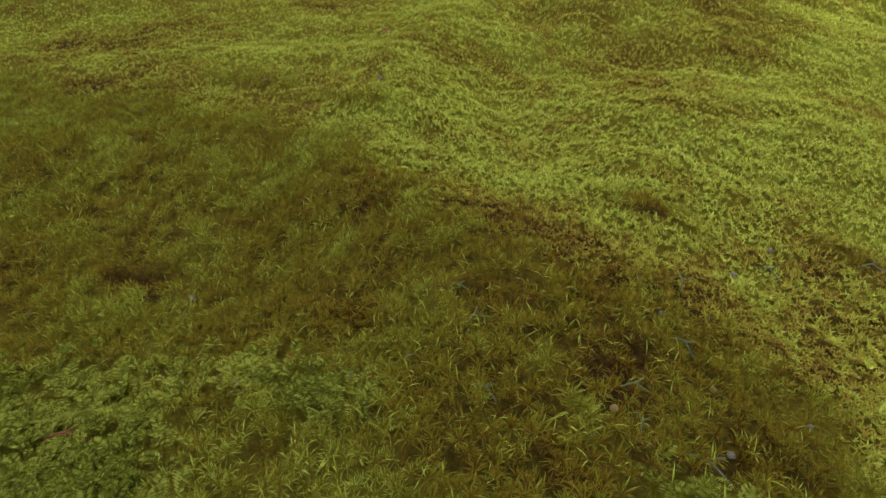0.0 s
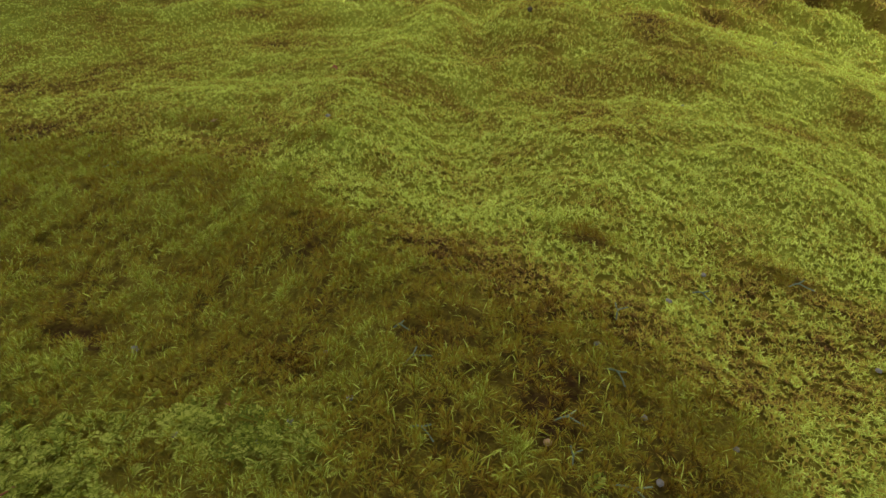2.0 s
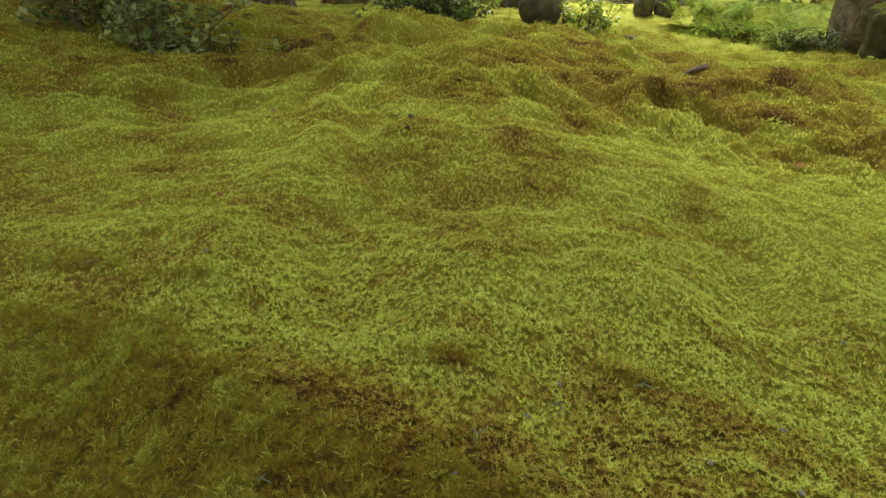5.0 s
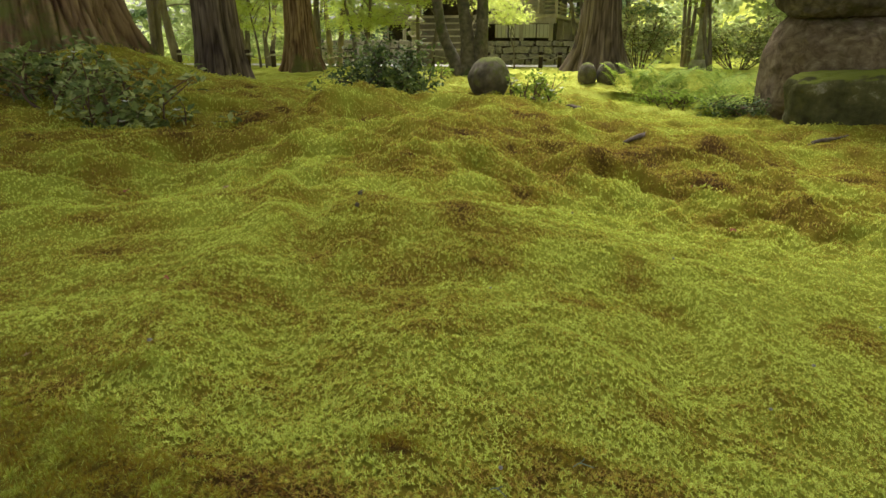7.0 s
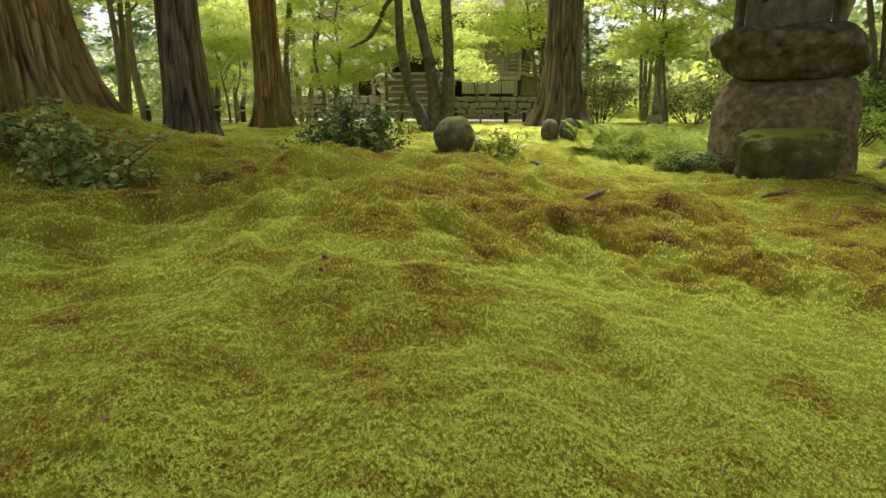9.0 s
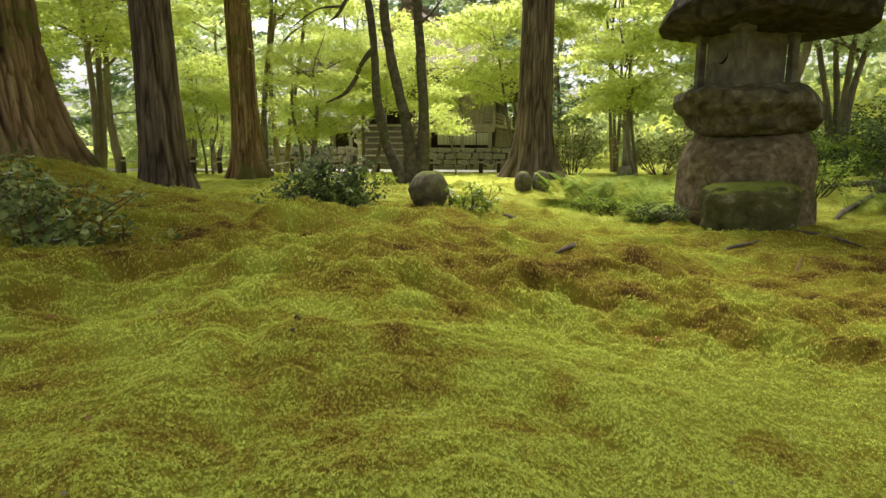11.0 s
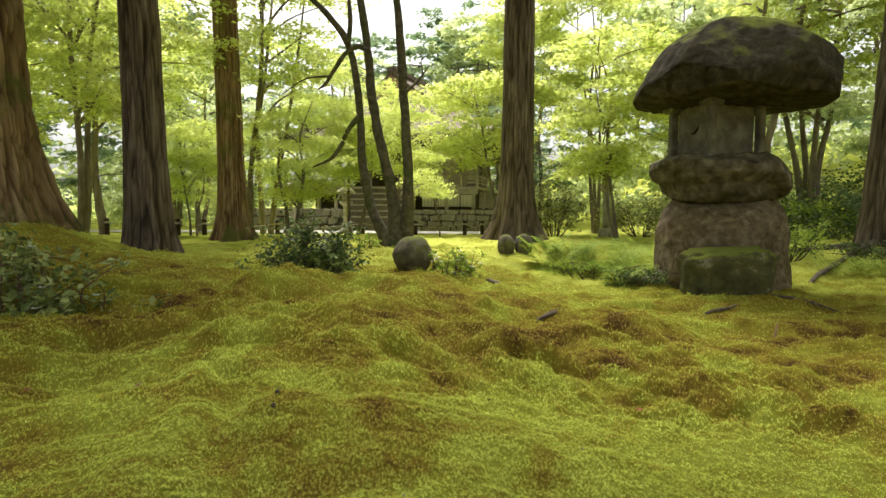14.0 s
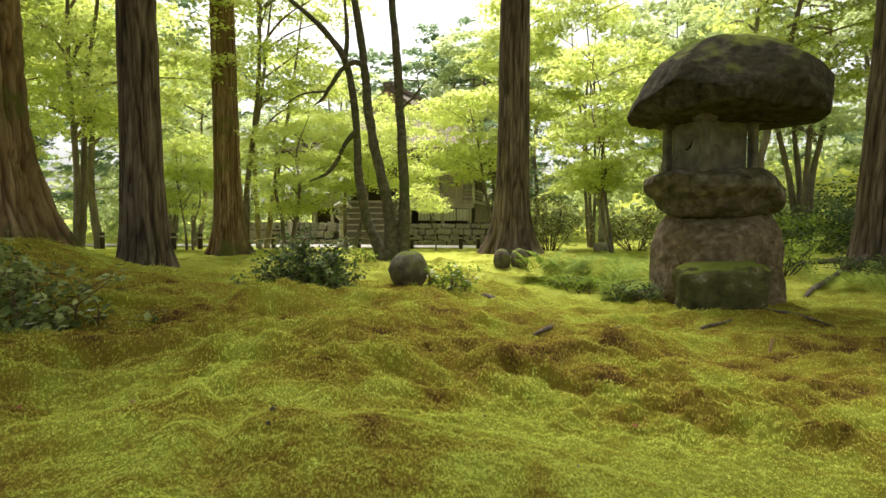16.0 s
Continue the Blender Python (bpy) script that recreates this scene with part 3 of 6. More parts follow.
gx, gy = axis(-400, -1.7, 2.5, 400, 0.030, 1.045, 1.045), axis(-400, 0.1, 5.0, 400, 0.022, 1.035, 1.2)
GX, GY = np.meshgrid(gx, gy)
GZ = height(GX, GY) - 0.006 * bare(GX, GY)
# ground under shoots darkened as shade in the gaps; lighter where shoots thin out
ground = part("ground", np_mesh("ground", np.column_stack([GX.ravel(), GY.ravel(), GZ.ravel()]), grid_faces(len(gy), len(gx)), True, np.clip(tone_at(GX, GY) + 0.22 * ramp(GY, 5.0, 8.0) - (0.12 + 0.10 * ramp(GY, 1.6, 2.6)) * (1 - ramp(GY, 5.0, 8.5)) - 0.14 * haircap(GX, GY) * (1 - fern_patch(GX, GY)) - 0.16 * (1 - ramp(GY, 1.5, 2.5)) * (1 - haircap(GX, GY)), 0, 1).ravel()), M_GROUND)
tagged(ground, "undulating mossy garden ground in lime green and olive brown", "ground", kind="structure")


# ---- moss ----
def tufts(x, y, base, spread, count, length, width, lift, tone, s, low=0.25, high=1.1, lean=0.0, fade=0.12):
    """Tufts of pointed leaves that radiate from shoots at x, y; length is one for each shoot."""
    g = np.random.default_rng(s)
    n = len(x)
    a = g.uniform(0, 2 * np.pi, (n, 1)) + np.arange(count)[None, :] * (2 * np.pi / count) + g.normal(0, 0.25, (n, count))
    e = g.uniform(low, high, (n, count))
    ln = np.asarray(length)[:, None] * g.uniform(0.7, 1.25, (n, count))
    d = np.stack([np.cos(a) * np.cos(e), np.sin(a) * np.cos(e), np.sin(e)], -1)
    if lean:
        d = d + (lean * g.normal(0, 1, (n, 1, 3)) * np.array([1, 1, 0.2]))
    h = 0.045
    up = np.clip(np.stack([-(height(x + h, y) - height(x - h, y)) / (2 * h), -(height(x, y + h) - height(x, y - h)) / (2 * h)], -1), -0.55, 0.55)
    d[..., 2] -= d[..., 0] * up[:, None, 0] + d[..., 1] * up[:, None, 1]
    side = np.stack([-np.sin(a), np.cos(a), 0 * a], -1)
    side[..., 2] = -(side[..., 0] * up[:, None, 0] + side[..., 1] * up[:, None, 1])
    root = np.stack([x, y, base], -1)[:, None, :] + d * (spread * ln)[..., None] + np.array([0, 0, 1]) * (lift * g.uniform(0.2, 1, (n, 1)) * np.asarray(length)[:, None])[..., None]
    mid = root + d * (0.45 * ln)[..., None] + np.array([0, 0, 1]) * (0.06 * ln)[..., None]
    tip = root + d * ln[..., None] - np.array([0, 0, 1]) * (0.12 * ln)[..., None]
    w = (width * ln)[..., None] * side
    v = np.stack([root, mid - w, tip, mid + w], 2).reshape(-1, 3)
    # feet browner like old leaves, and darkened for shade between tufts; tips lightened
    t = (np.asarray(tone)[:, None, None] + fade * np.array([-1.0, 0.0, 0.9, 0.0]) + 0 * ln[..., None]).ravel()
    return v, np.arange(len(v)).reshape(-1, 4), t


def sprigs(x, y, base, length, tone, s, count=4, wide=0.20, low=0.3, high=1.3):
    """Shoots of short pointed leaves that lean outwards from one foot, one sprig for each place."""
    g = np.random.default_rng(s)
    n = len(x)
    h = 0.03
    up = np.clip(np.stack([(height(x + h, y) - height(x - h, y)) / (2 * h), (height(x, y + h) - height(x, y - h)) / (2 * h)], -1), -0.8, 0.8)
    a = g.uniform(0, 2 * np.pi, (n, 1)) + np.arange(count)[None, :] * (2 * np.pi / count) + g.normal(0, 0.35, (n, count))
    e = g.uniform(low, high, (n, count))
    ln = length[:, None] * g.uniform(0.65, 1.3, (n, count))
    d = np.stack([np.cos(a) * np.cos(e), np.sin(a) * np.cos(e), np.sin(e)], -1)
    d[..., 2] += d[..., 0] * up[:, None, 0] + d[..., 1] * up[:, None, 1]
    foot = np.stack([x, y, base], -1)[:, None, :] + np.array([0, 0, 1.0]) * (0.35 * length[:, None] * g.uniform(0, 1, (n, count)))[..., None]
    side = np.stack([-np.sin(a), np.cos(a), 0 * a], -1) * (wide * ln)[..., None]
    v = np.stack([foot - side, foot + side, foot + d * ln[..., None]], 2).reshape(-1, 3)
    # dark feet and light tips paint the shade between sprigs over their browner age
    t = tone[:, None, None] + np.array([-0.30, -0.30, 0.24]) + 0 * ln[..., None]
    return v, np.arange(len(v)).reshape(-1, 3), t.ravel()


def scatter(dense, s, lo=0.18, hi=10.0, fall=1.8):
    """Places in the garden's middle, thinner with distance."""
    g = np.random.default_rng(s)
    q = np.linspace(lo, hi, 4000)
    rho = dense / (1 + (q / fall) ** 2.0)
    cum = np.cumsum(rho * q)
    total = int(np.sum(rho * q) * (q[1] - q[0]) * 1.86)
    r = np.interp(g.uniform(0, cum[-1], total), cum, q)
    a = g.uniform(-1.12, 0.74, total)
    x, y = 0.12 + r * np.sin(a), -0.05 + r * np.cos(a)
    return x, y, 1 / np.sqrt(dense / (1 + (r / fall) ** 2.0))


def short_moss():
    x, y, gap = scatter(33000, 5, fall=1.55)
    g = np.random.default_rng(6)
    keep = (haircap(x, y) < g.uniform(0.2, 0.8, len(x))) & (fern_patch(x, y) < 0.6) & (bare(x, y) < g.uniform(0.3, 0.9, len(x)))
    keep &= np.hypot(x + 5.75, y - 7.2) > 1.0
    x, y, gap = x[keep], y[keep], gap[keep]
    t = tone_at(x, y) + g.normal(0, 1, len(x)) * (0.16 - 0.06 * ramp(y, 1.2, 2.2) - 0.04 * ramp(y, 2.5, 6))
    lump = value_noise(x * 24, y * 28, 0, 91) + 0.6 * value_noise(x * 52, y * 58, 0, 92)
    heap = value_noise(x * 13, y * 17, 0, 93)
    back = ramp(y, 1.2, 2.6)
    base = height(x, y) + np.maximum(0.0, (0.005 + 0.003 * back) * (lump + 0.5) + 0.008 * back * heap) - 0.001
    # raised lumps tinted lighter and dips darker, in place of light and shade
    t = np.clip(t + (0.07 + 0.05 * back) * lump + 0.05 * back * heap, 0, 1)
    near = np.hypot(x, y) < 2.3
    for sel, count, wide, s, low, high in ((near, 6, 0.19, 7, 0.1, 1.1), (~near, 3, 0.30, 8, 0.2, 1.15)):
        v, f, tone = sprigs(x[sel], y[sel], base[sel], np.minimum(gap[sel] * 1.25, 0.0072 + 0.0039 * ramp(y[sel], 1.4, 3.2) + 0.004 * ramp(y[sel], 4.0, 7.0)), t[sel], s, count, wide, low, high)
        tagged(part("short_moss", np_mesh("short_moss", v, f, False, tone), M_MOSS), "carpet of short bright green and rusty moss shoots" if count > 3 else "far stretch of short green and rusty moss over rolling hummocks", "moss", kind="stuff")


def haircap_moss():
    g = np.random.default_rng(16)
    n = 27000
    x, y = g.uniform(-1.9, 0.42, n), g.uniform(0.02, 1.18, n)
    keep = x > -0.55 - 1.25 * y
    x, y = x[keep], y[keep]
    n = len(x)
    keep = (haircap(x, y) > g.uniform(0.2, 0.8, n)) & (fern_patch(x, y) < g.uniform(0.3, 0.8, n)) & (bare(x, y) < g.uniform(0.3, 0.7, n))
    x, y = x[keep], y[keep]
    n = len(x)
    tuft = value_noise(x * 34, y * 34, 0, 71) + 0.5 * value_noise(x * 70, y * 70, 0, 72)
    # higher tufts tinted lighter, lower ones darker, to paint relief shading
    t = np.clip(tone_at(x, y) + 0.03 + 0.12 * tuft + g.normal(0, 0.05, n), 0, 1)
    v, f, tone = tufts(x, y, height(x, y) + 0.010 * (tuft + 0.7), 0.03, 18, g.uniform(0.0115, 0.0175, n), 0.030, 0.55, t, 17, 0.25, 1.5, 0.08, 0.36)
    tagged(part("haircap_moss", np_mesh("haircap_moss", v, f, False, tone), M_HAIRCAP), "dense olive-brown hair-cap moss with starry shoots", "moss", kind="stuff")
    # longer fresh blades among it
    m = 5200
    i = g.integers(0, n, m)
    bx, by = x[i] + g.normal(0, 0.006, m), y[i] + g.normal(0, 0.006, m)
    v, f, tone = tufts(bx, by, height(bx, by) + 0.015, 0.02, 2, g.uniform(0.009, 0.015, m), 0.05, 0.6, g.uniform(0.66, 0.98, m), 18, 0.3, 1.1, 0.3)
    tagged(part("fresh_blades", np_mesh("fresh_blades", v, f, False, tone), M_HAIRCAP), "fresh lime-green blades standing in the hair-cap moss", "moss", kind="stuff")


def fern_moss():
    g = np.random.default_rng(26)
    x, y = g.uniform(-0.85, 0.3, 8000), g.uniform(0.0, 0.45, 8000)
    keep = fern_patch(x, y) > g.uniform(0.3, 0.8, len(x))
    x, y = x[keep], y[keep]
    vs, fs, ts, n = [], [], [], 0
    for cx, cy in zip(x, y):
        a, ln, up = g.uniform(0, 6.28), g.uniform(0.014, 0.026), g.uniform(0.0, 0.8)
        d = np.array([math.cos(a), math.sin(a), up])
        side = np.array([-math.sin(a), math.cos(a), 0.1])
        root = np.array([cx, cy, float(height(cx, cy)) + g.uniform(0.006, 0.022)])
        k = np.arange(9)
        p = root + d * (ln * (k / 9))[:, None] - np.array([0, 0, 1]) * (0.35 * ln * (k / 9) ** 2)[:, None]
        wide = ln * 0.34 * np.sin(np.pi * (k + 1.2) / 10.5)
        for sgn in (-1, 1):
            tip = p + sgn * side * wide[:, None] + d * (0.4 * wide)[:, None]
            e = d * (ln * 0.055)
            m = (p + tip) / 2
            vs.append(np.stack([p, m - e, tip, m + e], 1).reshape(-1, 3))
            fs.append(np.arange(36).reshape(-1, 4) + n)
            n += 36
        ts.append(np.full(72, g.uniform(0.5, 0.72)))
    tagged(part("fern_moss", np_mesh("fern_moss", np.vstack(vs), np.vstack(fs), False, np.concatenate(ts)), M_FERN_MOSS), "patch of feathery bright green fern moss", "moss", kind="stuff")


short_moss()
haircap_moss()
fern_moss()

# ---- stone lantern ----
def shell(profile, sides, shape, rough, s, freq=2.5, steps=7):
    """A rough stone body: a profile of (radius, height) turned about z, its radius multiplied by shape(angle), with lumps."""
    p = spline(profile, steps)
    a = np.linspace(0, 2 * np.pi, sides, endpoint=False)
    r = p[:, :1] * shape(a)[None, :]
    x, y, z = r * np.cos(a), r * np.sin(a), np.repeat(p[:, 1:2], sides, 1)
    crag = 1 - 2.2 * np.abs(value_noise(x * freq * 2.6 + 5, y * freq * 2.6, z * freq * 4.2, s + 50))
    lump = rough * fbm(x * freq, y * freq, z * freq, 6, s, 0.58) + 0.30 * rough * crag
    grow = 1 + lump / (r + 0.15)
    z = z + lump * 0.6
    return np.stack([x * grow, y * grow, z], -1).reshape(-1, 3), grid_faces(len(p), sides, True)


def chop(v, count, s, depth, soft=0.88):
    """Hews flat facets off a rounded body."""
    g = np.random.default_rng(s)
    for n in g.normal(0, 1, (count, 3)):
        n = n / np.linalg.norm(n)
        over = v @ n
        over = np.clip(over - (over.max() - depth * g.uniform(0.25, 1.0)), 0, None)
        v = v - soft * over[:, None] * n
    return v


def stone_lantern(at):
    """Base rock, platform rock, fire box with a painted crescent opening, and a broad rough cap."""
    lantern = thing("stone_lantern", "tall rough-hewn dark stone garden lantern with moss on its broad cap", "lantern", at)
    v, f = shell([(0.01, -0.25), (0.66, -0.22), (0.69, 0.0), (0.71, 0.25), (0.70, 0.5), (0.655, 0.7), (0.575, 0.84), (0.46, 0.93), (0.01, 0.96)], 200,
                 lambda a: 1 + 0.06 * np.cos(2 * a) + 0.04 * np.sin(3 * a + 1), 0.032, 3)
    v[:, :2] *= 1.0 + 0.06 * ramp(-v[:, 2:3], -0.35, 0.0)
    v = chop(v, 30, 5, 0.09)
    part("base", np_mesh("base", v, f, True), M_STONE_LIGHT, lantern, "bulky natural base boulder")
    v, f = shell([(0.01, 0.86), (0.60, 0.87), (0.66, 0.96), (0.72, 1.07), (0.84, 1.15), (0.89, 1.22), (0.88, 1.35), (0.82, 1.39), (0.01, 1.40)], 180,
                 lambda a: 1 + 0.05 * np.cos(2 * a + 0.5) + 0.03 * np.sin(5 * a), 0.024, 8, 3.2)
    v = chop(v - np.array([0, 0, 1.13]), 40, 9, 0.11, 0.95) + np.array([0, 0, 1.13])
    v = v + 0.010 * fbm(v[:, :1] * 12, v[:, 1:2] * 12, v[:, 2:] * 14, 4, 78, 0.6)
    v[:, 2] -= 0.22 * ramp(v[:, 0], 0.35, 0.85)
    v[:, :2] *= 0.86
    part("platform", np_mesh("platform", v, f, True), M_PLATFORM, lantern, "flat rough platform stone", pose(-0.09, 0, 0.0))
    turn = pose(-0.13, 0, 0, 0, 0, 15)
    h = 0.335
    # four solid walls; on one a flat black crescent paints the opening's shade
    outer, inner = [], []
    for i in range(13):
        a = radians(-75 + 150 * i / 12)
        outer.append((0.095 * math.cos(a), 0.095 * math.sin(a)))
        inner.append((-0.055 + 0.118 * math.cos(a * 0.68), 0.095 * math.sin(a)))
    tip = pose(0, 0, 0, 0, 0, -50)
    for side in range(4):
        part("side_slab", block(-h + 0.05, h - 0.05, -h + 0.035, -h + 0.10, 1.36, 1.99, 0.008), M_GRANITE, lantern, at=turn @ pose(0, 0, 0, 0, 0, 90 * side))
    cm = bmesh.new()
    ring = [cm.verts.new((tip @ Vector((x, y, 0))).to_tuple()) for x, y in outer + inner[::-1]]
    cm.faces.new(ring)
    bmesh.ops.triangulate(cm, faces=cm.faces[:])
    part("crescent_shade_face", cm, M_BLACK, lantern, "flat black crescent painting the shade of a small opening", turn @ pose(-h + 0.031, 0.0, 1.74, 90, 0, -90))
    for sx in (-1, 1):
        for sy in (-1, 1):
            part("corner_post", block(sx * h - 0.045, sx * h + 0.045, sy * h - 0.045, sy * h + 0.045, 1.38, 2.05, 0.01), M_GRANITE, lantern, at=turn)
            part("foot_block", block(sx * h - 0.075, sx * h + 0.075, sy * h - 0.075, sy * h + 0.075, 1.33, 1.42, 0.012), M_GRANITE, lantern, at=turn)
            part("head_block", block(sx * h - 0.10, sx * h + 0.10, sy * h - 0.10, sy * h + 0.10, 1.93, 2.06, 0.015), M_GRANITE, lantern, at=turn)
    part("sill", block(-h - 0.06, h + 0.06, -h - 0.06, h + 0.06, 1.32, 1.375, 0.01), M_GRANITE, lantern, at=turn)
    part("lintel", block(-h - 0.055, h + 0.055, -h - 0.055, h + 0.055, 1.985, 2.10, 0.01), M_GRANITE, lantern, at=turn)
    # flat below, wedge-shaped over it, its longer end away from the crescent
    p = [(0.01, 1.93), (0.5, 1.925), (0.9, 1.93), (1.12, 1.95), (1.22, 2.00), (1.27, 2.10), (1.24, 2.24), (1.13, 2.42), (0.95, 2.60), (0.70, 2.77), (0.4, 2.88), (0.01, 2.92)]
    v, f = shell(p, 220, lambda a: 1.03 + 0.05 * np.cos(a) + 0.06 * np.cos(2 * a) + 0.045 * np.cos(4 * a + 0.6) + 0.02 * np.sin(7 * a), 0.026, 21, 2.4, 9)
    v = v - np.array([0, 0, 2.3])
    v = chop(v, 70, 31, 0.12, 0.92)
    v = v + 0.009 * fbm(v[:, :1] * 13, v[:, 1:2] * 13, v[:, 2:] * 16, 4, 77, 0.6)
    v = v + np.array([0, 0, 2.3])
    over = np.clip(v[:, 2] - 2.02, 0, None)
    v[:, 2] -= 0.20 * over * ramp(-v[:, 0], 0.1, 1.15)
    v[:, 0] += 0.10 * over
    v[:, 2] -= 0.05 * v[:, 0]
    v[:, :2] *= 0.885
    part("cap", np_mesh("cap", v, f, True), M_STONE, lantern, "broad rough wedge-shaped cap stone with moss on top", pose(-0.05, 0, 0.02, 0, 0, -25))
    return lantern


LX, LY = 3.40, 6.6
stone_lantern(pose(LX, LY, 0.13) @ Matrix.Diagonal((0.94, 0.94, 0.965, 1)))


def boulder(name, label, size, at, mat, s, squareness=2.6, rough=0.08, freq=3.0, sides=72, rings=40):
    """A rounded block of stone."""
    t = np.linspace(-np.pi / 2, np.pi / 2, rings)[:, None]
    a = np.linspace(0, 2 * np.pi, sides, endpoint=False)[None, :]
    e = 2.0 / squareness
    sp = lambda v: np.sign(v) * np.abs(v) ** e
    x, y, z = sp(np.cos(t)) * sp(np.cos(a)), sp(np.cos(t)) * sp(np.sin(a)), sp(np.sin(t)) * np.ones_like(a)
    x, y, z = x * size[0] / 2, y * size[1] / 2, z * size[2] / 2
    lump = 1 + rough * fbm(x * freq / max(size), y * freq / max(size), z * freq / max(size), 4, s)
    v = np.stack([x * lump, y * lump, z * lump], -1).reshape(-1, 3)
    ob = part(name, np_mesh(name, v, grid_faces(rings, sides, True), True), mat, at=at)
    return tagged(ob, label, "stone")


boulder("foot_stone", "squarish moss-topped stone before the lantern", (0.84, 0.50, 0.50), pose(3.06, 5.74, 0.235, 2, -3, -18), M_FOOT_STONE, 4, 5.0, 0.12, 6)
boulder("round_stone_figure", "round weathered mossy stone figure resting in moss", (0.385, 0.385, 0.39), pose(-0.075, 5.55, 0.425), M_BALL, 6, 2.0, 0.05, 4)
boulder("small_stone_figure", "small rounded mossy stone figure in the moss", (0.27, 0.27, 0.36), pose(1.18, 9.0, ground_at(1.18, 9.0, 0.09)), M_BALL, 7, 2.2, 0.05, 4, 32, 20)
boulder("small_stone_figure", "small rounded mossy stone figure in the moss", (0.28, 0.27, 0.36), pose(1.46, 9.05, ground_at(1.46, 9.05, 0.1)), M_BALL, 9, 2.2, 0.05, 4, 32, 20)

# ---- cedars ----
def trunk_mesh(r, tall, flare, flare_h, sides, rings, ridge, lean=(0.0, 0.0), s=0, lobes=5, taper=0.45, f=24.0):
    """A fluted trunk with a spreading foot and long plates of bark parted by cracks."""
    split = int(rings * 0.8)
    z = np.concatenate([np.linspace(-0.35, 6.0, split, endpoint=False), np.linspace(6.0, tall, rings - split)])[:, None]
    a = np.linspace(0, 2 * np.pi, sides, endpoint=False)[None, :]
    zz = np.clip(z, 0, None)
    wave = 0.75 + 0.32 * np.cos(lobes * a + s) + 0.25 * np.cos((lobes - 2) * a + 2.1 * s)
    rad = r * (1 - taper * zz / tall) + flare * np.exp(-(zz + 0.0) / flare_h) * np.clip(wave, 0.1, 2)
    cx, cy = np.cos(a) * r, np.sin(a) * r
    warp = 0.02 * fbm(cx * 4, cy * 4, z * 2.6, 3, s + 40)
    n1 = value_noise((cx + warp) * f, (cy + warp) * f, z * 1.0 + 0 * a, s + 3)
    n2 = value_noise((cx - warp) * f * 2.1, (cy + warp) * f * 2.1, z * 1.9 + 0 * a, s + 5)
    crack = np.maximum(np.exp(-(n1 / 0.20) ** 2), 0.75 * np.exp(-(n2 / 0.18) ** 2))
    fine = fbm(cx * f * 3, cy * f * 3, z * 4.0 + 0 * a, 3, s + 9)
    strand = value_noise(cx * f * 5.5, cy * f * 5.5, z * 1.2 + 0 * a, s + 17)
    plate = value_noise(cx * f * 0.9, cy * f * 0.9, z * 3.2 + 0 * a, s + 13)
    rad = rad - ridge * crack + 0.25 * ridge * plate + 0.18 * ridge * fine + 0.16 * ridge * strand
    x, y = rad * np.cos(a) + lean[0] * z, rad * np.sin(a) + lean[1] * z
    tone = np.clip(0.68 - 0.55 * crack + 0.18 * plate + 0.14 * fine + 0.22 * strand, 0, 1)
    return np.stack([x, y, z + 0 * a], -1).reshape(-1, 3), grid_faces(rings, sides, True), tone.ravel()


def leaves(centres, normals, size, kind=1, s=0, droop=0.25):
    """Small folded leaves: one kite each, or three lobes."""
    g = np.random.default_rng(s)
    n = len(centres)
    nrm = normals / (np.linalg.norm(normals, axis=1)[:, None] + 1e-9)
    ref = g.normal(size=(n, 3))
    u = np.cross(nrm, ref)
    u /= np.linalg.norm(u, axis=1)[:, None] + 1e-9
    v = np.cross(nrm, u)
    sz = (size * g.uniform(0.65, 1.3, n))[:, None]
    vs, fs = [], []
    turns = (0.0,) if kind == 1 else (-1.05, 0.0, 1.05)
    for k, t in enumerate(turns):
        d = u * math.cos(t) + v * math.sin(t)
        e = v * math.cos(t) - u * math.sin(t)
        ln = 1.0 if t == 0 else 0.8
        wide = 0.42 if kind == 1 else 0.2
        tip = centres + sz * (d * ln - nrm * droop)
        a = centres - sz * d * (0.45 if kind == 1 else 0.05)
        b = centres + sz * (d * 0.3 * ln + e * wide + nrm * 0.08)
        c = centres + sz * (d * 0.3 * ln - e * wide + nrm * 0.08)
        vs.append(np.stack([a, c, tip, b], 1).reshape(-1, 3))
        fs.append(np.arange(n * 4).reshape(n, 4) + k * n * 4)
    return np.vstack(vs), np.vstack(fs)


def needle_crown(tall, low, wide, count, size, s):
    """Drooping tufts on whorls of branches, for cedars."""
    g = np.random.default_rng(s)
    h = low + (tall - low) * g.uniform(0, 1, count) ** 1.3
    reach = wide * (1 - (h - low) / (tall - low + 0.5)) ** 0.7
    whorl = g.integers(0, 40, count)
    a = whorl * 2.4 + g.normal(0, 0.22, count)
    r = reach * np.sqrt(g.uniform(0.03, 1, count))
    z = h + 0.35 * np.sin(whorl * 1.7) - 0.22 * r + g.normal(0, 0.12, count)
    c = np.column_stack([r * np.cos(a), r * np.sin(a), z])
    nrm = np.column_stack([np.cos(a) * 0.4, np.sin(a) * 0.4, np.ones(count)]) + g.normal(0, 0.5, (count, 3))
    return leaves(c, nrm, size, 1, s, 0.5)


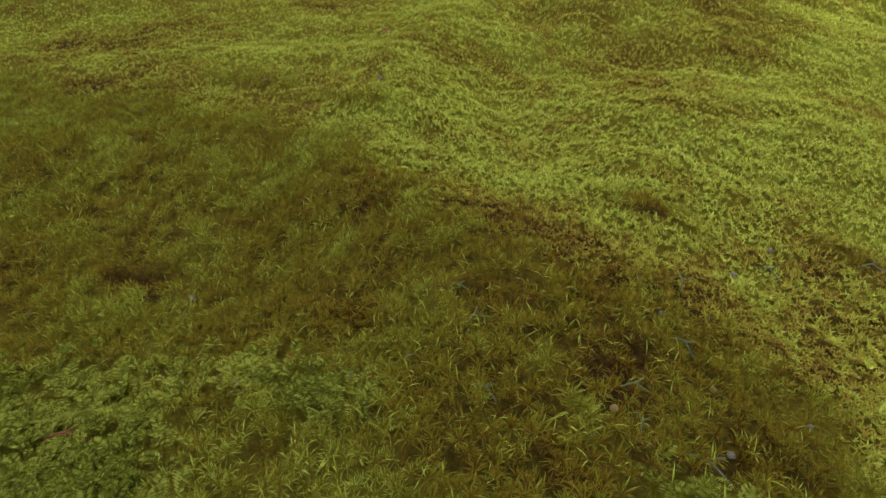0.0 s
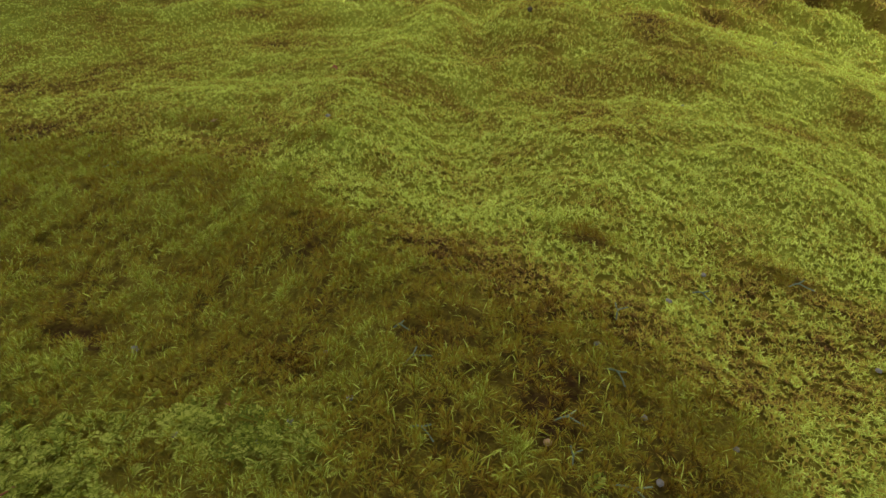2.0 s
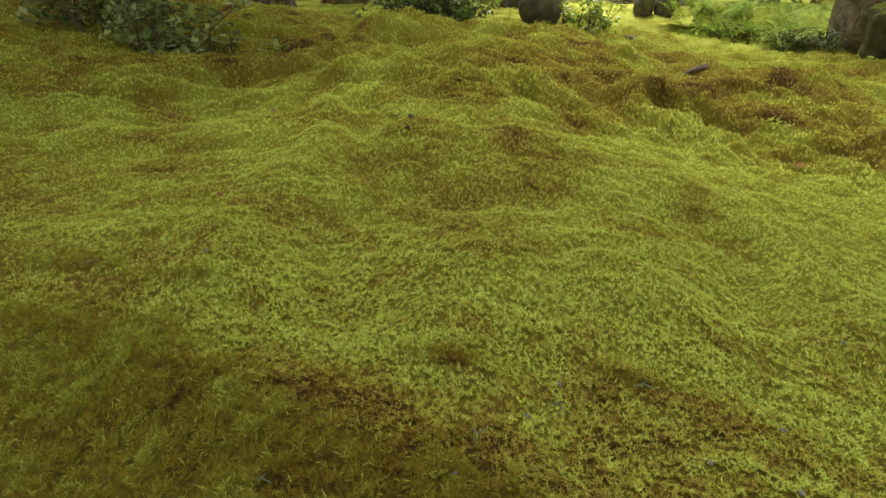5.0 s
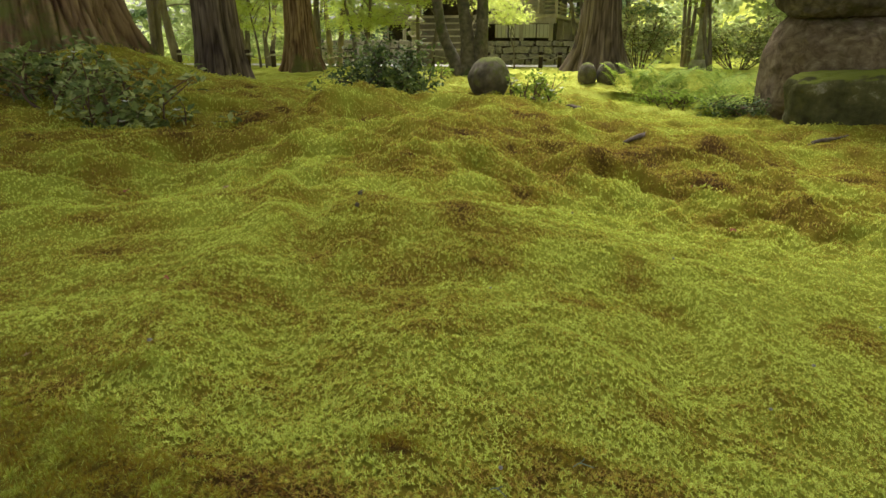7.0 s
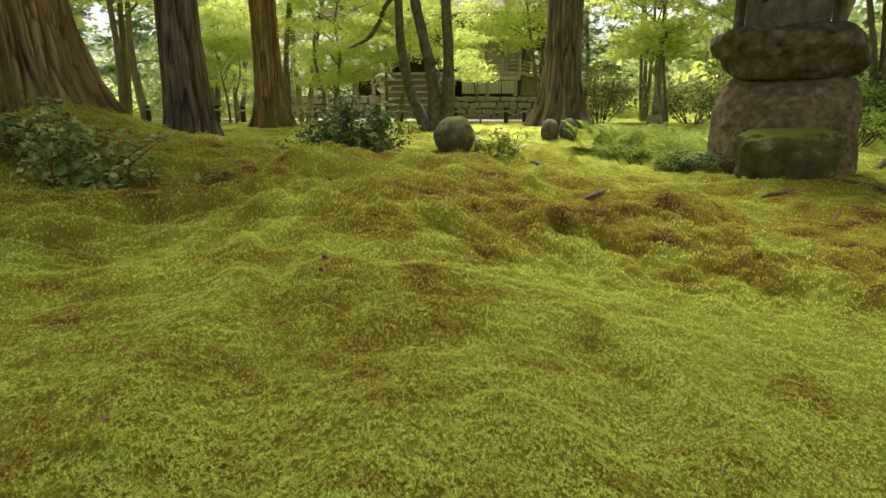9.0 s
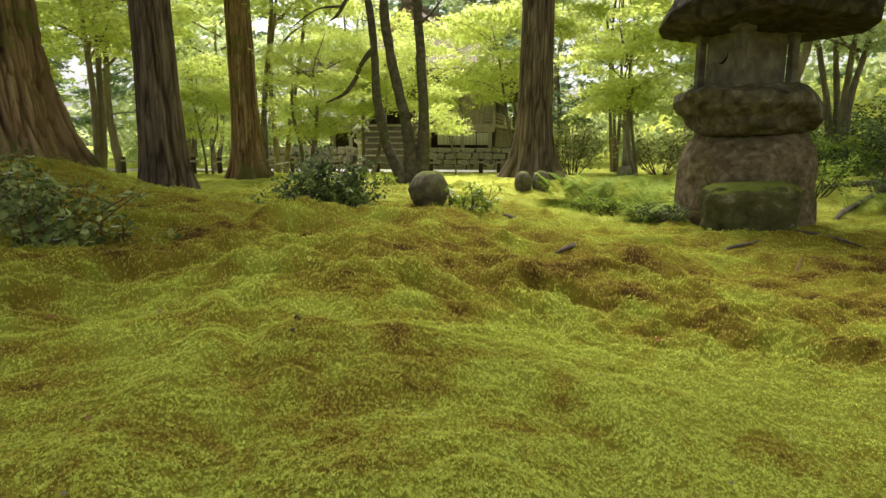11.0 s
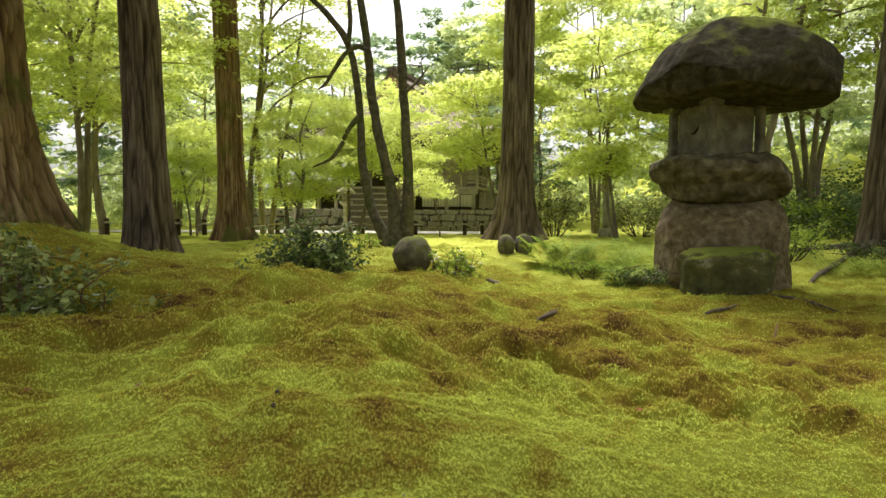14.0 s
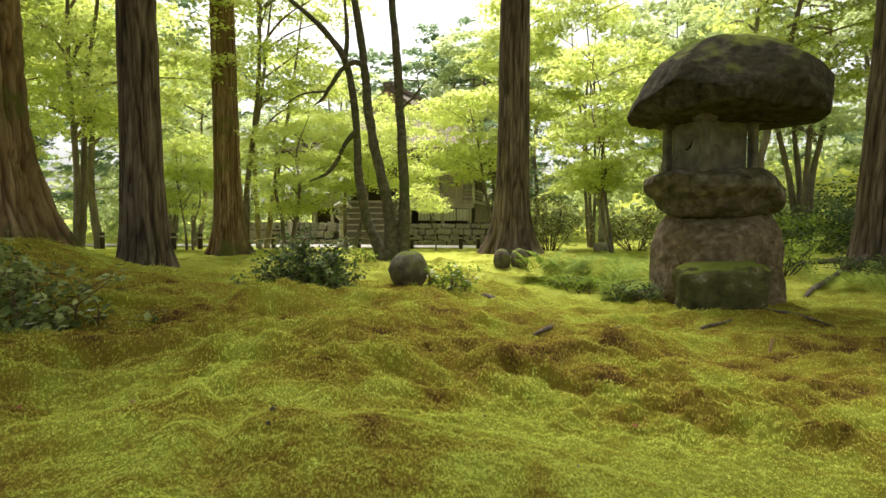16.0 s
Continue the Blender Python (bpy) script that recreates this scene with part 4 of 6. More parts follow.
def cedar(x, y, r, tall, flare, flare_h, label, mat, sides=110, rings=150, ridge=0.02, lean=(0, 0), s=0, lobes=5, group="", f=24.0, tuft=0.34, low=0.55, tufted=3400, reach=3.4):
    tree = thing("cedar_tree", label, "tree", pose(x, y, ground_at(x, y, -0.05)), group)
    v, fc, tn = trunk_mesh(r, tall, flare, flare_h, sides, rings, ridge, lean, s, lobes, f=f)
    part("trunk", np_mesh("trunk", v, fc, True, tn), mat, tree)
    v, f = needle_crown(tall + 3, tall * low, reach, tufted, tuft, s + 5)
    v = v + np.array([lean[0] * tall, lean[1] * tall, 0]) * 0.9
    part("crown", np_mesh("crown", v, f), M_CEDAR_LEAF, tree, "dark green needle crown, out of view and shaped for its shade")
    return tree


# crowns are unseen: first and last low and dense for shade, others kept clear
cedar(-5.88, 7.2, 0.80, 20, 0.56, 0.80, "huge old cedar with deeply ridged reddish-brown bark", M_BARK_MOSSY, 400, 220, 0.06, (0.0, 0), 2, 7, f=13.0, group="garden cedars", low=0.36, tufted=7000, reach=5.0, tuft=0.42)
cedar(-4.0, 8.2, 0.29, 17, 0.16, 0.5, "straight cedar with brown fibrous bark in the moss", M_BARK, 160, 120, 0.02, (-0.012, 0), 5, f=16.0, group="garden cedars", low=0.75, reach=2.3)
cedar(-4.1, 11.8, 0.27, 18, 0.26, 0.45, "slender dark cedar with moss at its foot", M_BARK_MOSSY, 130, 110, 0.016, (-0.02, 0), 8, group="garden cedars", low=0.75, reach=2.3)
cedar(1.70, 12.0, 0.345, 20, 0.40, 0.5, "tall straight cedar with grey-brown bark and spreading roots", M_BARK, 160, 120, 0.022, (0.0, 0), 11, f=15.0, group="garden cedars", low=0.75, reach=2.3)
cedar(7.2, 9.2, 0.35, 18, 0.09, 0.35, "leaning cedar with reddish bark and exposed roots", M_BARK, 140, 120, 0.022, (0.05, 0), 14, f=15.0, group="garden cedars", low=0.4, tufted=5500, reach=4.6, tuft=0.42)

# ---- maples ----
def spray_crown(centres, radii, per, size, kind, s, thick=0.10):
    """Flat layered sprays of leaves round the given centres."""
    g = np.random.default_rng(s)
    out = []
    for c, r in zip(centres, radii):
        n = int(per * r * r * g.uniform(0.75, 1.25))
        a, q = g.uniform(0, 2 * np.pi, n), r * np.sqrt(g.uniform(0, 1, n))
        lobes = 1 + 0.3 * np.sin(3 * a + g.uniform(0, 6)) + 0.2 * np.sin(7 * a + g.uniform(0, 6))
        q = q * lobes
        tilt = g.normal(0, 0.12, 2)
        z = tilt[0] * q * np.cos(a) + tilt[1] * q * np.sin(a) - 0.16 * q * q / r + g.normal(0, thick * r, n)
        out.append(np.column_stack([c[0] + q * np.cos(a), c[1] + q * np.sin(a), c[2] + z]))
    pts = np.vstack(out)
    nrm = g.normal(0, 0.38, pts.shape) + np.array([0, 0, 1.0])
    return leaves(pts, nrm, size, kind, s + 1)


def limb_tree(name, label, at, stems, crown_centres, crown_radii, per, size, kind, mat_bark, mat_leaf, s, group=""):
    """A tree of several bent limbs, with layered leaf sprays."""
    tree = thing(name, label, "tree", at, group)
    for pts, radii in stems:
        v, f = tube(pts, [1.0 * r for r in radii], 10, 0.18, 8, s)
        part("limb" if len(stems) > 1 and pts[0][2] > 0.4 else "trunk", np_mesh("limb", v, f, True), mat_bark, tree)
    if len(crown_centres):
        v, f = spray_crown(np.asarray(crown_centres, float), np.asarray(crown_radii, float), per, size, kind, s)
        part("crown", np_mesh("crown", v, f), mat_leaf, tree, "layered bright green leaves")
    return tree


def random_maple(s, tall, spread, low, sprays, per, size, kind, leaf, bark=None, name="maple_tree", label="slender maple with layered bright green leaves"):
    """A maple grown at random about the origin."""
    g = np.random.default_rng(s)
    stems, centres, radii = [], [], []
    for k in range(int(g.integers(2, 4))):
        a, out = g.uniform(0, 6.28), spread * g.uniform(0.15, 0.4)
        p = [(0.12 * math.cos(a), 0.12 * math.sin(a), -0.2)]
        for q in (0.3, 0.6, 0.85, 1.0):
            p.append((out * q * math.cos(a) + g.normal(0, 0.10), out * q * math.sin(a) + g.normal(0, 0.10), tall * 0.85 * q))
        w = 0.025 * tall ** 0.6 * g.uniform(0.8, 1.1)
        stems.append((p, [w * 1.6, w, 0.8 * w, 0.5 * w, 0.2 * w]))
        for b in range(4):
            q = p[1 + b % 4]
            a2, ln = g.uniform(0, 6.28), spread * g.uniform(0.35, 0.8)
            tip = (q[0] + ln * math.cos(a2), q[1] + ln * math.sin(a2), q[2] + g.uniform(0.1, 0.6))
            mid = ((q[0] + tip[0]) / 2 + g.normal(0, 0.12), (q[1] + tip[1]) / 2 + g.normal(0, 0.12), (q[2] + tip[2]) / 2 + 0.15)
            stems.append(([q, mid, tip], [0.45 * w, 0.3 * w, 0.1 * w]))
    for i in range(sprays):
        h = g.uniform(0, 1)
        a, r = g.uniform(0, 6.28), spread * math.sqrt(g.uniform(0.05, 1)) * (1 - 0.45 * h * h)
        centres.append((r * math.cos(a), r * math.sin(a), low + (tall - low) * h))
        radii.append(g.uniform(0.35, 0.75) * (spread / 2.6) ** 0.5)
    return limb_tree(name, label, pose(0, 0, 0), stems, centres, radii, per, size, kind, bark or M_FAR_BARK, leaf, s)


def placed_maple(x, y, low, high, wide, off, sprays, per, size, kind, s, leaf=None, stems=2, thick=0.05, deep=None, label="slender maple with layered bright green leaves", reach=(0.4, 0.7)):
    """A maple with its crown between two heights over the ground, set off from its foot."""
    g = np.random.default_rng(s)
    centres, radii = [], []
    deep = deep or wide
    for i in range(sprays):
        a, q, h = g.uniform(0, 6.28), math.sqrt(g.uniform(0, 1)), g.uniform(-1, 1)
        k = math.sqrt(max(0.05, 1 - (0.9 * h) ** 2))
        centres.append((off[0] + wide * q * k * math.cos(a), off[1] + deep * q * k * math.sin(a), (low + high) / 2 + h * (high - low) / 2))
        radii.append(g.uniform(*reach))
    limbs = []
    for k in range(stems):
        a = g.uniform(0, 6.28)
        top = np.array([off[0] * 0.8 + wide * 0.35 * math.cos(a), off[1] * 0.8 + deep * 0.35 * math.sin(a), high * 0.92])
        foot = np.array([0.1 * math.cos(a), 0.1 * math.sin(a), -0.2])
        pts = [foot] + [foot + (top - foot) * t + np.array([g.normal(0, 0.09), g.normal(0, 0.09), 0]) for t in (0.25, 0.5, 0.75)] + [top]
        limbs.append((pts, [thick * 1.1, 0.75 * thick, 0.6 * thick, 0.4 * thick, 0.12 * thick]))
    for i in range(0, sprays, 4):
        pts = limbs[i % stems][0]
        c = np.array(centres[i])
        q = pts[1] + (pts[4] - pts[1]) * np.clip((c[2] - 0.5 - pts[1][2]) / (pts[4][2] - pts[1][2] + 0.01), 0, 0.95)
        mid = (q + c) / 2 + np.array([g.normal(0, 0.1), g.normal(0, 0.1), 0.1])
        limbs.append(([q, mid, c], [0.4 * thick, 0.25 * thick, 0.06 * thick]))
    return limb_tree("maple_tree", label, pose(x, y, ground_at(x, y)), limbs, centres, radii, 0.85 * per, 1.05 * size, kind, M_FAR_BARK, leaf or M_LEAF, s, "garden maples")


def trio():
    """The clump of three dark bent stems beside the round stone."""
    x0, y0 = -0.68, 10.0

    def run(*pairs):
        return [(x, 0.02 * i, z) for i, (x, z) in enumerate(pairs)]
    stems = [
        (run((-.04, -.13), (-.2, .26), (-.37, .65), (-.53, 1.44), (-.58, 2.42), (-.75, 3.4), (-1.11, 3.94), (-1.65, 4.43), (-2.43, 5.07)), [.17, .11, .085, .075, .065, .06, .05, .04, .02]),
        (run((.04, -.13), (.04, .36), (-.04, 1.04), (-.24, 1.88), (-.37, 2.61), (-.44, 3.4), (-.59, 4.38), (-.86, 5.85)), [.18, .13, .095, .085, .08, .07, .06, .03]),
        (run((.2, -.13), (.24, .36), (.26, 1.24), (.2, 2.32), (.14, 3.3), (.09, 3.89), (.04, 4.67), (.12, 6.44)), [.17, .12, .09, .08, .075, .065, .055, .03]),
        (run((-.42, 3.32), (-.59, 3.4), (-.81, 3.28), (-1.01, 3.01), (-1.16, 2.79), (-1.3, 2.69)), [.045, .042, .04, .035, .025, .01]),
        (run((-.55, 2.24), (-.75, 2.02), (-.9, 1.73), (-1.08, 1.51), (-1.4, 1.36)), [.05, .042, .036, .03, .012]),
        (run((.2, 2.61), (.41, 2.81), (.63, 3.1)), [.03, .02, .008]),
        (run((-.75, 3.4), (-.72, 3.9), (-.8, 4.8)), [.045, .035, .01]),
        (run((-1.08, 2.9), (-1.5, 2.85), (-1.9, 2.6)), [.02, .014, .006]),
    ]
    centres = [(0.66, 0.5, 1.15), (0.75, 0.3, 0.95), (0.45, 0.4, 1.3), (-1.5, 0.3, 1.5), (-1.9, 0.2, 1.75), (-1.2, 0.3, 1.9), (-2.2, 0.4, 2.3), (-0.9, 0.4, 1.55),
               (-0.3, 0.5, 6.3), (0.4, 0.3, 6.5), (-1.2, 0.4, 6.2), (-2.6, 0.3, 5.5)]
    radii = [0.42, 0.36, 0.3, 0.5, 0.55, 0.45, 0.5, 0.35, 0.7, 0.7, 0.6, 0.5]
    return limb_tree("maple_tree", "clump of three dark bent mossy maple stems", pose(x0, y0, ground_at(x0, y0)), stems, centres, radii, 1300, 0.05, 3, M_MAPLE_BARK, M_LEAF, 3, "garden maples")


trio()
# two unseen maples behind the camera, added only to shade the near ground
placed_maple(-2.6, -2.2, 5.4, 8.6, 3.0, (3.1, 4.6), 80, 420, 0.085, 1, 327, thick=0.14, deep=2.4, reach=(0.6, 0.95), label="unseen maple added behind the camera to shade the near moss")
placed_maple(3.4, -2.6, 4.6, 8.0, 3.0, (-0.1, 3.4), 80, 420, 0.085, 1, 328, thick=0.12, deep=2.2, reach=(0.6, 0.95), label="unseen maple added behind the camera to shade the near moss")
placed_maple(-3.5, 14.0, 0.95, 3.4, 1.7, (0.45, 0.0), 54, 1100, 0.055, 3, 301, thick=0.06)
placed_maple(-2.2, 15.0, 1.5, 4.3, 1.5, (0.2, 0.0), 46, 900, 0.065, 3, 329, thick=0.06)
placed_maple(-4.6, 15.5, 3.3, 6.3, 1.9, (1.3, -2.9), 44, 600, 0.075, 1, 302, thick=0.08)
placed_maple(1.9, 15.6, 1.9, 4.2, 1.5, (-1.0, 0), 44, 950, 0.07, 1, 303, thick=0.06)
placed_maple(0.1, 12.9, 0.9, 1.9, 0.6, (-0.1, 0), 10, 1300, 0.05, 3, 304, stems=1, thick=0.025, reach=(0.25, 0.4))
placed_maple(4.2, 13.0, 1.4, 4.6, 1.6, (-0.2, 0), 54, 900, 0.075, 1, 305, thick=0.042)
placed_maple(4.9, 18.0, 3.2, 8.5, 2.6, (-0.2, 0), 80, 800, 0.08, 1, 306, thick=0.06, stems=3)
placed_maple(6.1, 11.8, 3.2, 7.2, 2.3, (1.2, 0), 70, 800, 0.075, 1, 307, thick=0.10)
placed_maple(-5.5, 13.2, 0.9, 2.6, 0.75, (0, 0), 24, 1200, 0.055, 3, 308, thick=0.03)
placed_maple(-6.4, 10.6, 2.3, 7.5, 2.0, (0.8, 0), 80, 900, 0.065, 1, 309, thick=0.07)
placed_maple(-8.0, 14.0, 2.6, 7.0, 2.3, (-0.2, 0), 66, 800, 0.08, 1, 310, thick=0.11, stems=1)
placed_maple(-4.4, 13.4, 4.4, 8.0, 1.7, (0.5, 0), 32, 650, 0.07, 1, 311, thick=0.06)
placed_maple(2.6, 17.5, 4.0, 8.0, 1.6, (0, 0), 44, 800, 0.08, 1, 312, thick=0.08)
placed_maple(9.6, 15.0, 2.6, 6.5, 2.6, (-0.6, 0), 70, 700, 0.08, 1, 313, leaf=M_LEAF_MID, thick=0.10, stems=4, label="leaning many-stemmed tree with pale bark on the slope")
placed_maple(-10.5, 13.0, 1.5, 6.5, 2.6, (0, 0), 70, 700, 0.085, 1, 314, thick=0.09)
placed_maple(-7.2, 17.2, 1.5, 5.5, 2.2, (0, 0), 50, 700, 0.09, 1, 316, thick=0.07, leaf=M_LEAF_MID)
placed_maple(-5.6, 22.5, 1.2, 5.0, 2.4, (0, 0), 40, 450, 0.11, 1, 317, thick=0.09, leaf=M_LEAF_MID)
placed_maple(-9.5, 21.0, 1.2, 6.0, 2.6, (0, 0), 44, 420, 0.11, 1, 318, thick=0.10, leaf=M_LEAF_MID)
placed_maple(7.2, 17.5, 1.2, 7.0, 2.4, (0, 0), 60, 600, 0.10, 1, 319, thick=0.09, leaf=M_LEAF_MID)
placed_maple(12.5, 16.0, 1.0, 7.0, 2.6, (0, 0), 60, 600, 0.10, 1, 320, thick=0.10, leaf=M_LEAF_MID)
placed_maple(4.0, 24.0, 1.0, 8.0, 2.6, (0, 0), 60, 500, 0.11, 1, 321, thick=0.10, leaf=M_LEAF_DEEP)
placed_maple(-13.5, 16.0, 1.0, 8.0, 3.0, (0, 0), 60, 500, 0.11, 1, 322, thick=0.10, leaf=M_LEAF_MID)
placed_maple(-1.2, 16.6, 1.7, 3.6, 1.3, (0.2, 0), 30, 900, 0.065, 1, 323, thick=0.05)
placed_maple(-12.0, 19.5, 1.2, 8.0, 3.0, (0, 0), 60, 300, 0.15, 1, 324, thick=0.08, leaf=M_LEAF_DEEP)
placed_maple(-16.0, 20.0, 1.0, 9.0, 3.2, (0, 0), 60, 260, 0.16, 1, 325, thick=0.09, leaf=M_LEAF_DEEP)
placed_maple(-8.5, 25.5, 1.0, 8.0, 2.6, (0, 0), 50, 280, 0.16, 1, 326, thick=0.08, leaf=M_LEAF_DEEP)

# ---- temple hall ----
HX, HY = -1.9, 20.0
HZ = ground_at(HX, HY) + 0.45


def roof_shell(lo, hi, drop=0.35, thick=0.22, cols=24, rows=10):
    """Four curved roof slopes from the eaves' rectangle up to a smaller one."""
    pieces = []
    for i in range(4):
        j = (i + 1) % 4
        u = np.linspace(0, 1, cols)[None, :, None]
        t = np.linspace(0, 1, rows)[:, None, None]
        a, b, c, d = (np.array(p, float) for p in (lo[i], lo[j], hi[j], hi[i]))
        p = (a * (1 - u) + b * u) * (1 - t) + (d * (1 - u) + c * u) * t
        p[..., 2] -= (drop * 4 * t * (1 - t))[..., 0] * 1.0
        p[..., 2] += (0.12 * (1 - t) ** 2 * (2 * u - 1) ** 4)[..., 0]
        top = p.reshape(-1, 3)
        under = top - np.array([0, 0, thick])
        f = grid_faces(rows, cols)
        n = rows * cols
        e = np.arange(cols - 1)
        rim = np.stack([e, e + n, e + 1 + n, e + 1], 1)
        pieces.append((np.vstack([top, under]), np.vstack([f, f[:, ::-1] + n, rim])))
    return join(pieces)


def temple_hall():
    hall = thing("temple_hall", "old dark timber temple hall with veranda and shingle roof", "building", pose(1.3, 20.0, HZ, 0, 0, -12) @ pose(-3.0, 0, 0))
    # inner wall and underfloor carry their shade as dark colour
    part("inner_wall", block(-2.7, 2.0, 3.2, 9.5, 1.0, 3.6), M_DARK, hall, "inner wall coloured dark for the shade within")
    part("under_wall", block(-3.4, 2.7, 0.9, 10.2, -0.9, 0.94), M_DARK, hall, "boarding under the floor, coloured dark for its shade")
    part("veranda_floor", block(-3.6, 3.05, 0.0, 10.5, 0.95, 1.06, 0.015), M_TIMBER, hall)
    part("floor_beam", block(-3.55, 3.0, 0.06, 0.2, 0.78, 0.945, 0.01), M_TIMBER, hall)
    for x in (-2.9, -1.7, -0.5, 0.7, 1.9, 2.85):
        part("veranda_strut", block(x - 0.06, x + 0.06, 0.07, 0.19, -0.9, 0.94, 0.01), M_TIMBER, hall)
    for y in (2.0, 4.0, 6.0, 8.0):
        part("veranda_strut", block(2.85, 2.97, y, y + 0.12, -0.9, 0.94, 0.01), M_TIMBER, hall)
    for x in (-2.6, -1.4, 0.2, 1.4, 2.3):
        part("pillar", block(x - 0.11, x + 0.11, 1.2, 1.42, 1.06, 3.7, 0.03), M_TIMBER, hall)
    for y in (4.0, 6.5):
        part("pillar", block(2.19, 2.41, y, y + 0.22, 1.06, 3.7, 0.03), M_TIMBER, hall)
    part("lintel", block(-2.7, 2.45, 1.22, 1.4, 2.75, 2.95, 0.015), M_TIMBER, hall)
    part("side_lintel", block(2.22, 2.38, 1.4, 9.4, 2.75, 2.95, 0.015), M_TIMBER, hall)
    part("lattice_panel", block(1.55, 2.15, 1.28, 1.34, 1.1, 2.7), M_TIMBER, hall, "weathered lattice panel")
    part("side_panel", block(2.27, 2.33, 1.6, 3.9, 1.1, 2.7), M_TIMBER, hall, "weathered side panel")
    for z in (1.18, 1.30, 1.42):
        part("rail", block(0.9, 3.02, 0.06, 0.11, z - 0.022, z + 0.022, 0.006), M_TIMBER, hall)
        part("rail", block(2.95, 3.0, 0.12, 10.0, z - 0.022, z + 0.022, 0.006), M_TIMBER, hall)
        part("rail", block(-3.55, -1.6, 0.06, 0.11, z - 0.022, z + 0.022, 0.006), M_TIMBER, hall)
    for x in (0.9, 1.4, 1.9, 2.4, 2.98, -1.6, -2.1, -2.6, -3.1, -3.5):
        part("rail_post", block(x - 0.035, x + 0.035, 0.05, 0.12, 1.06, 1.50, 0.008), M_TIMBER, hall)
    for k in range(1, 9):
        part("rail_post", block(2.94, 3.01, k * 1.1, k * 1.1 + 0.07, 1.06, 1.48, 0.008), M_TIMBER, hall)
    # pale panels under the veranda
    for k in range(4):
        panel = part("skirting_panel", block(1.02 + 0.46 * k, 1.44 + 0.46 * k, 0.09, 0.13, 0.35, 0.76, 0.006), M_PLASTER, hall, "pale boarded panel under the veranda")
        for m in range(3):
            part("batten", block(1.1 + 0.46 * k + 0.13 * m, 1.115 + 0.46 * k + 0.13 * m, 0.075, 0.09, 0.35, 0.76), M_TIMBER, panel)
    for k in range(14):
        part("slanted_slat", block(-0.02, 0.02, -0.03, 0.03, 0.0, 0.62, 0.004), M_TIMBER, hall, at=pose(2.93, 0.9 + 0.3 * k, 0.3, -18, 0, 0))
    # roof: skirt, gable, ridge
    eave = [(-4.3, -1.3, 2.75), (4.3, -1.3, 2.75), (4.3, 11.5, 2.75), (-4.3, 11.5, 2.75)]
    top = [(-2.9, 3.0, 4.75), (1.4, 3.0, 4.75), (1.4, 8.6, 4.75), (-2.9, 8.6, 4.75)]
    v, f = roof_shell(eave, top)
    part("roof", np_mesh("roof", v, f, True), M_ROOF, hall, "curved shingle roof skirt")
    gable = pose(-1.0, 4.4, -0.14, 0, 0, -8) @ pose(-0.05, -3.0, 0)
    for sgn in (-1, 1):
        n = 14
        t = np.linspace(0, 1, n)
        x, z = 0.05 + sgn * 2.15 * t, 6.05 - 1.3 * t - 0.16 * np.sin(np.pi * t)
        rows = [np.stack([x, np.full(n, yy), z + dz], 1) for yy, dz in ((2.0, 0), (9.2, 0), (9.2, -0.22), (2.0, -0.22), (2.0, 0))]
        part("gable_slope", np_mesh("gable_slope", np.vstack(rows), grid_faces(5, n), True), M_ROOF, hall, at=gable)
        rows = [np.stack([x, np.full(n, yy), z + dz], 1) for yy, dz in ((1.92, -0.20), (1.99, -0.20), (1.99, -0.50), (1.92, -0.50), (1.92, -0.20))]
        part("bargeboard", np_mesh("bargeboard", np.vstack(rows), grid_faces(5, n)), M_RED, hall, "reddish-brown bargeboard", gable)
    bm = bmesh.new()
    bm.faces.new([bm.verts.new(p) for p in ((-1.7, 2.45, 4.7), (1.8, 2.45, 4.7), (0.05, 2.45, 5.85))])
    bmesh.ops.solidify(bm, geom=bm.faces[:], thickness=0.06)
    part("gable_wall", bm, M_RED, hall, "reddish gable boarding", gable)
    part("ridge", block(-0.16, 0.26, 1.9, 9.3, 5.94, 6.2, 0.06), M_ROOF, hall, at=gable)
    # rafters coloured dark for the shade under the eaves
    for k in range(30):
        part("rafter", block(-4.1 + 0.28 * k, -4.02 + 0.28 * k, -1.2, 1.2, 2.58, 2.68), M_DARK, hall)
    # steps
    for k in range(6):
        # riser coloured darker than its tread to paint the shade line
        step = part("step", block(-1.5, 0.55, -1.5 + 0.26 * k, -1.2 + 0.26 * k, -0.9, -0.23 + 0.2 * (k + 1), 0.004), M_RISER, hall, "weathered timber step")
        part("tread", block(-1.53, 0.58, -1.545 + 0.26 * k, -1.2 + 0.26 * k, -0.228 + 0.2 * (k + 1), -0.18 + 0.2 * (k + 1), 0.006), M_TIMBER, step)
    for x in (-1.55, 0.6):
        v, f = tube([(x, -1.5, 0.55), (x, -0.6, 1.05), (x, 0.1, 1.5)], [0.028, 0.028, 0.028], 8)
        part("handrail", np_mesh("handrail", v, f, True), M_TIMBER, hall)
        part("newel", block(x - 0.05, x + 0.05, -1.55, -1.45, -0.2, 0.6, 0.015), M_TIMBER, hall)
    return hall


temple_hall()


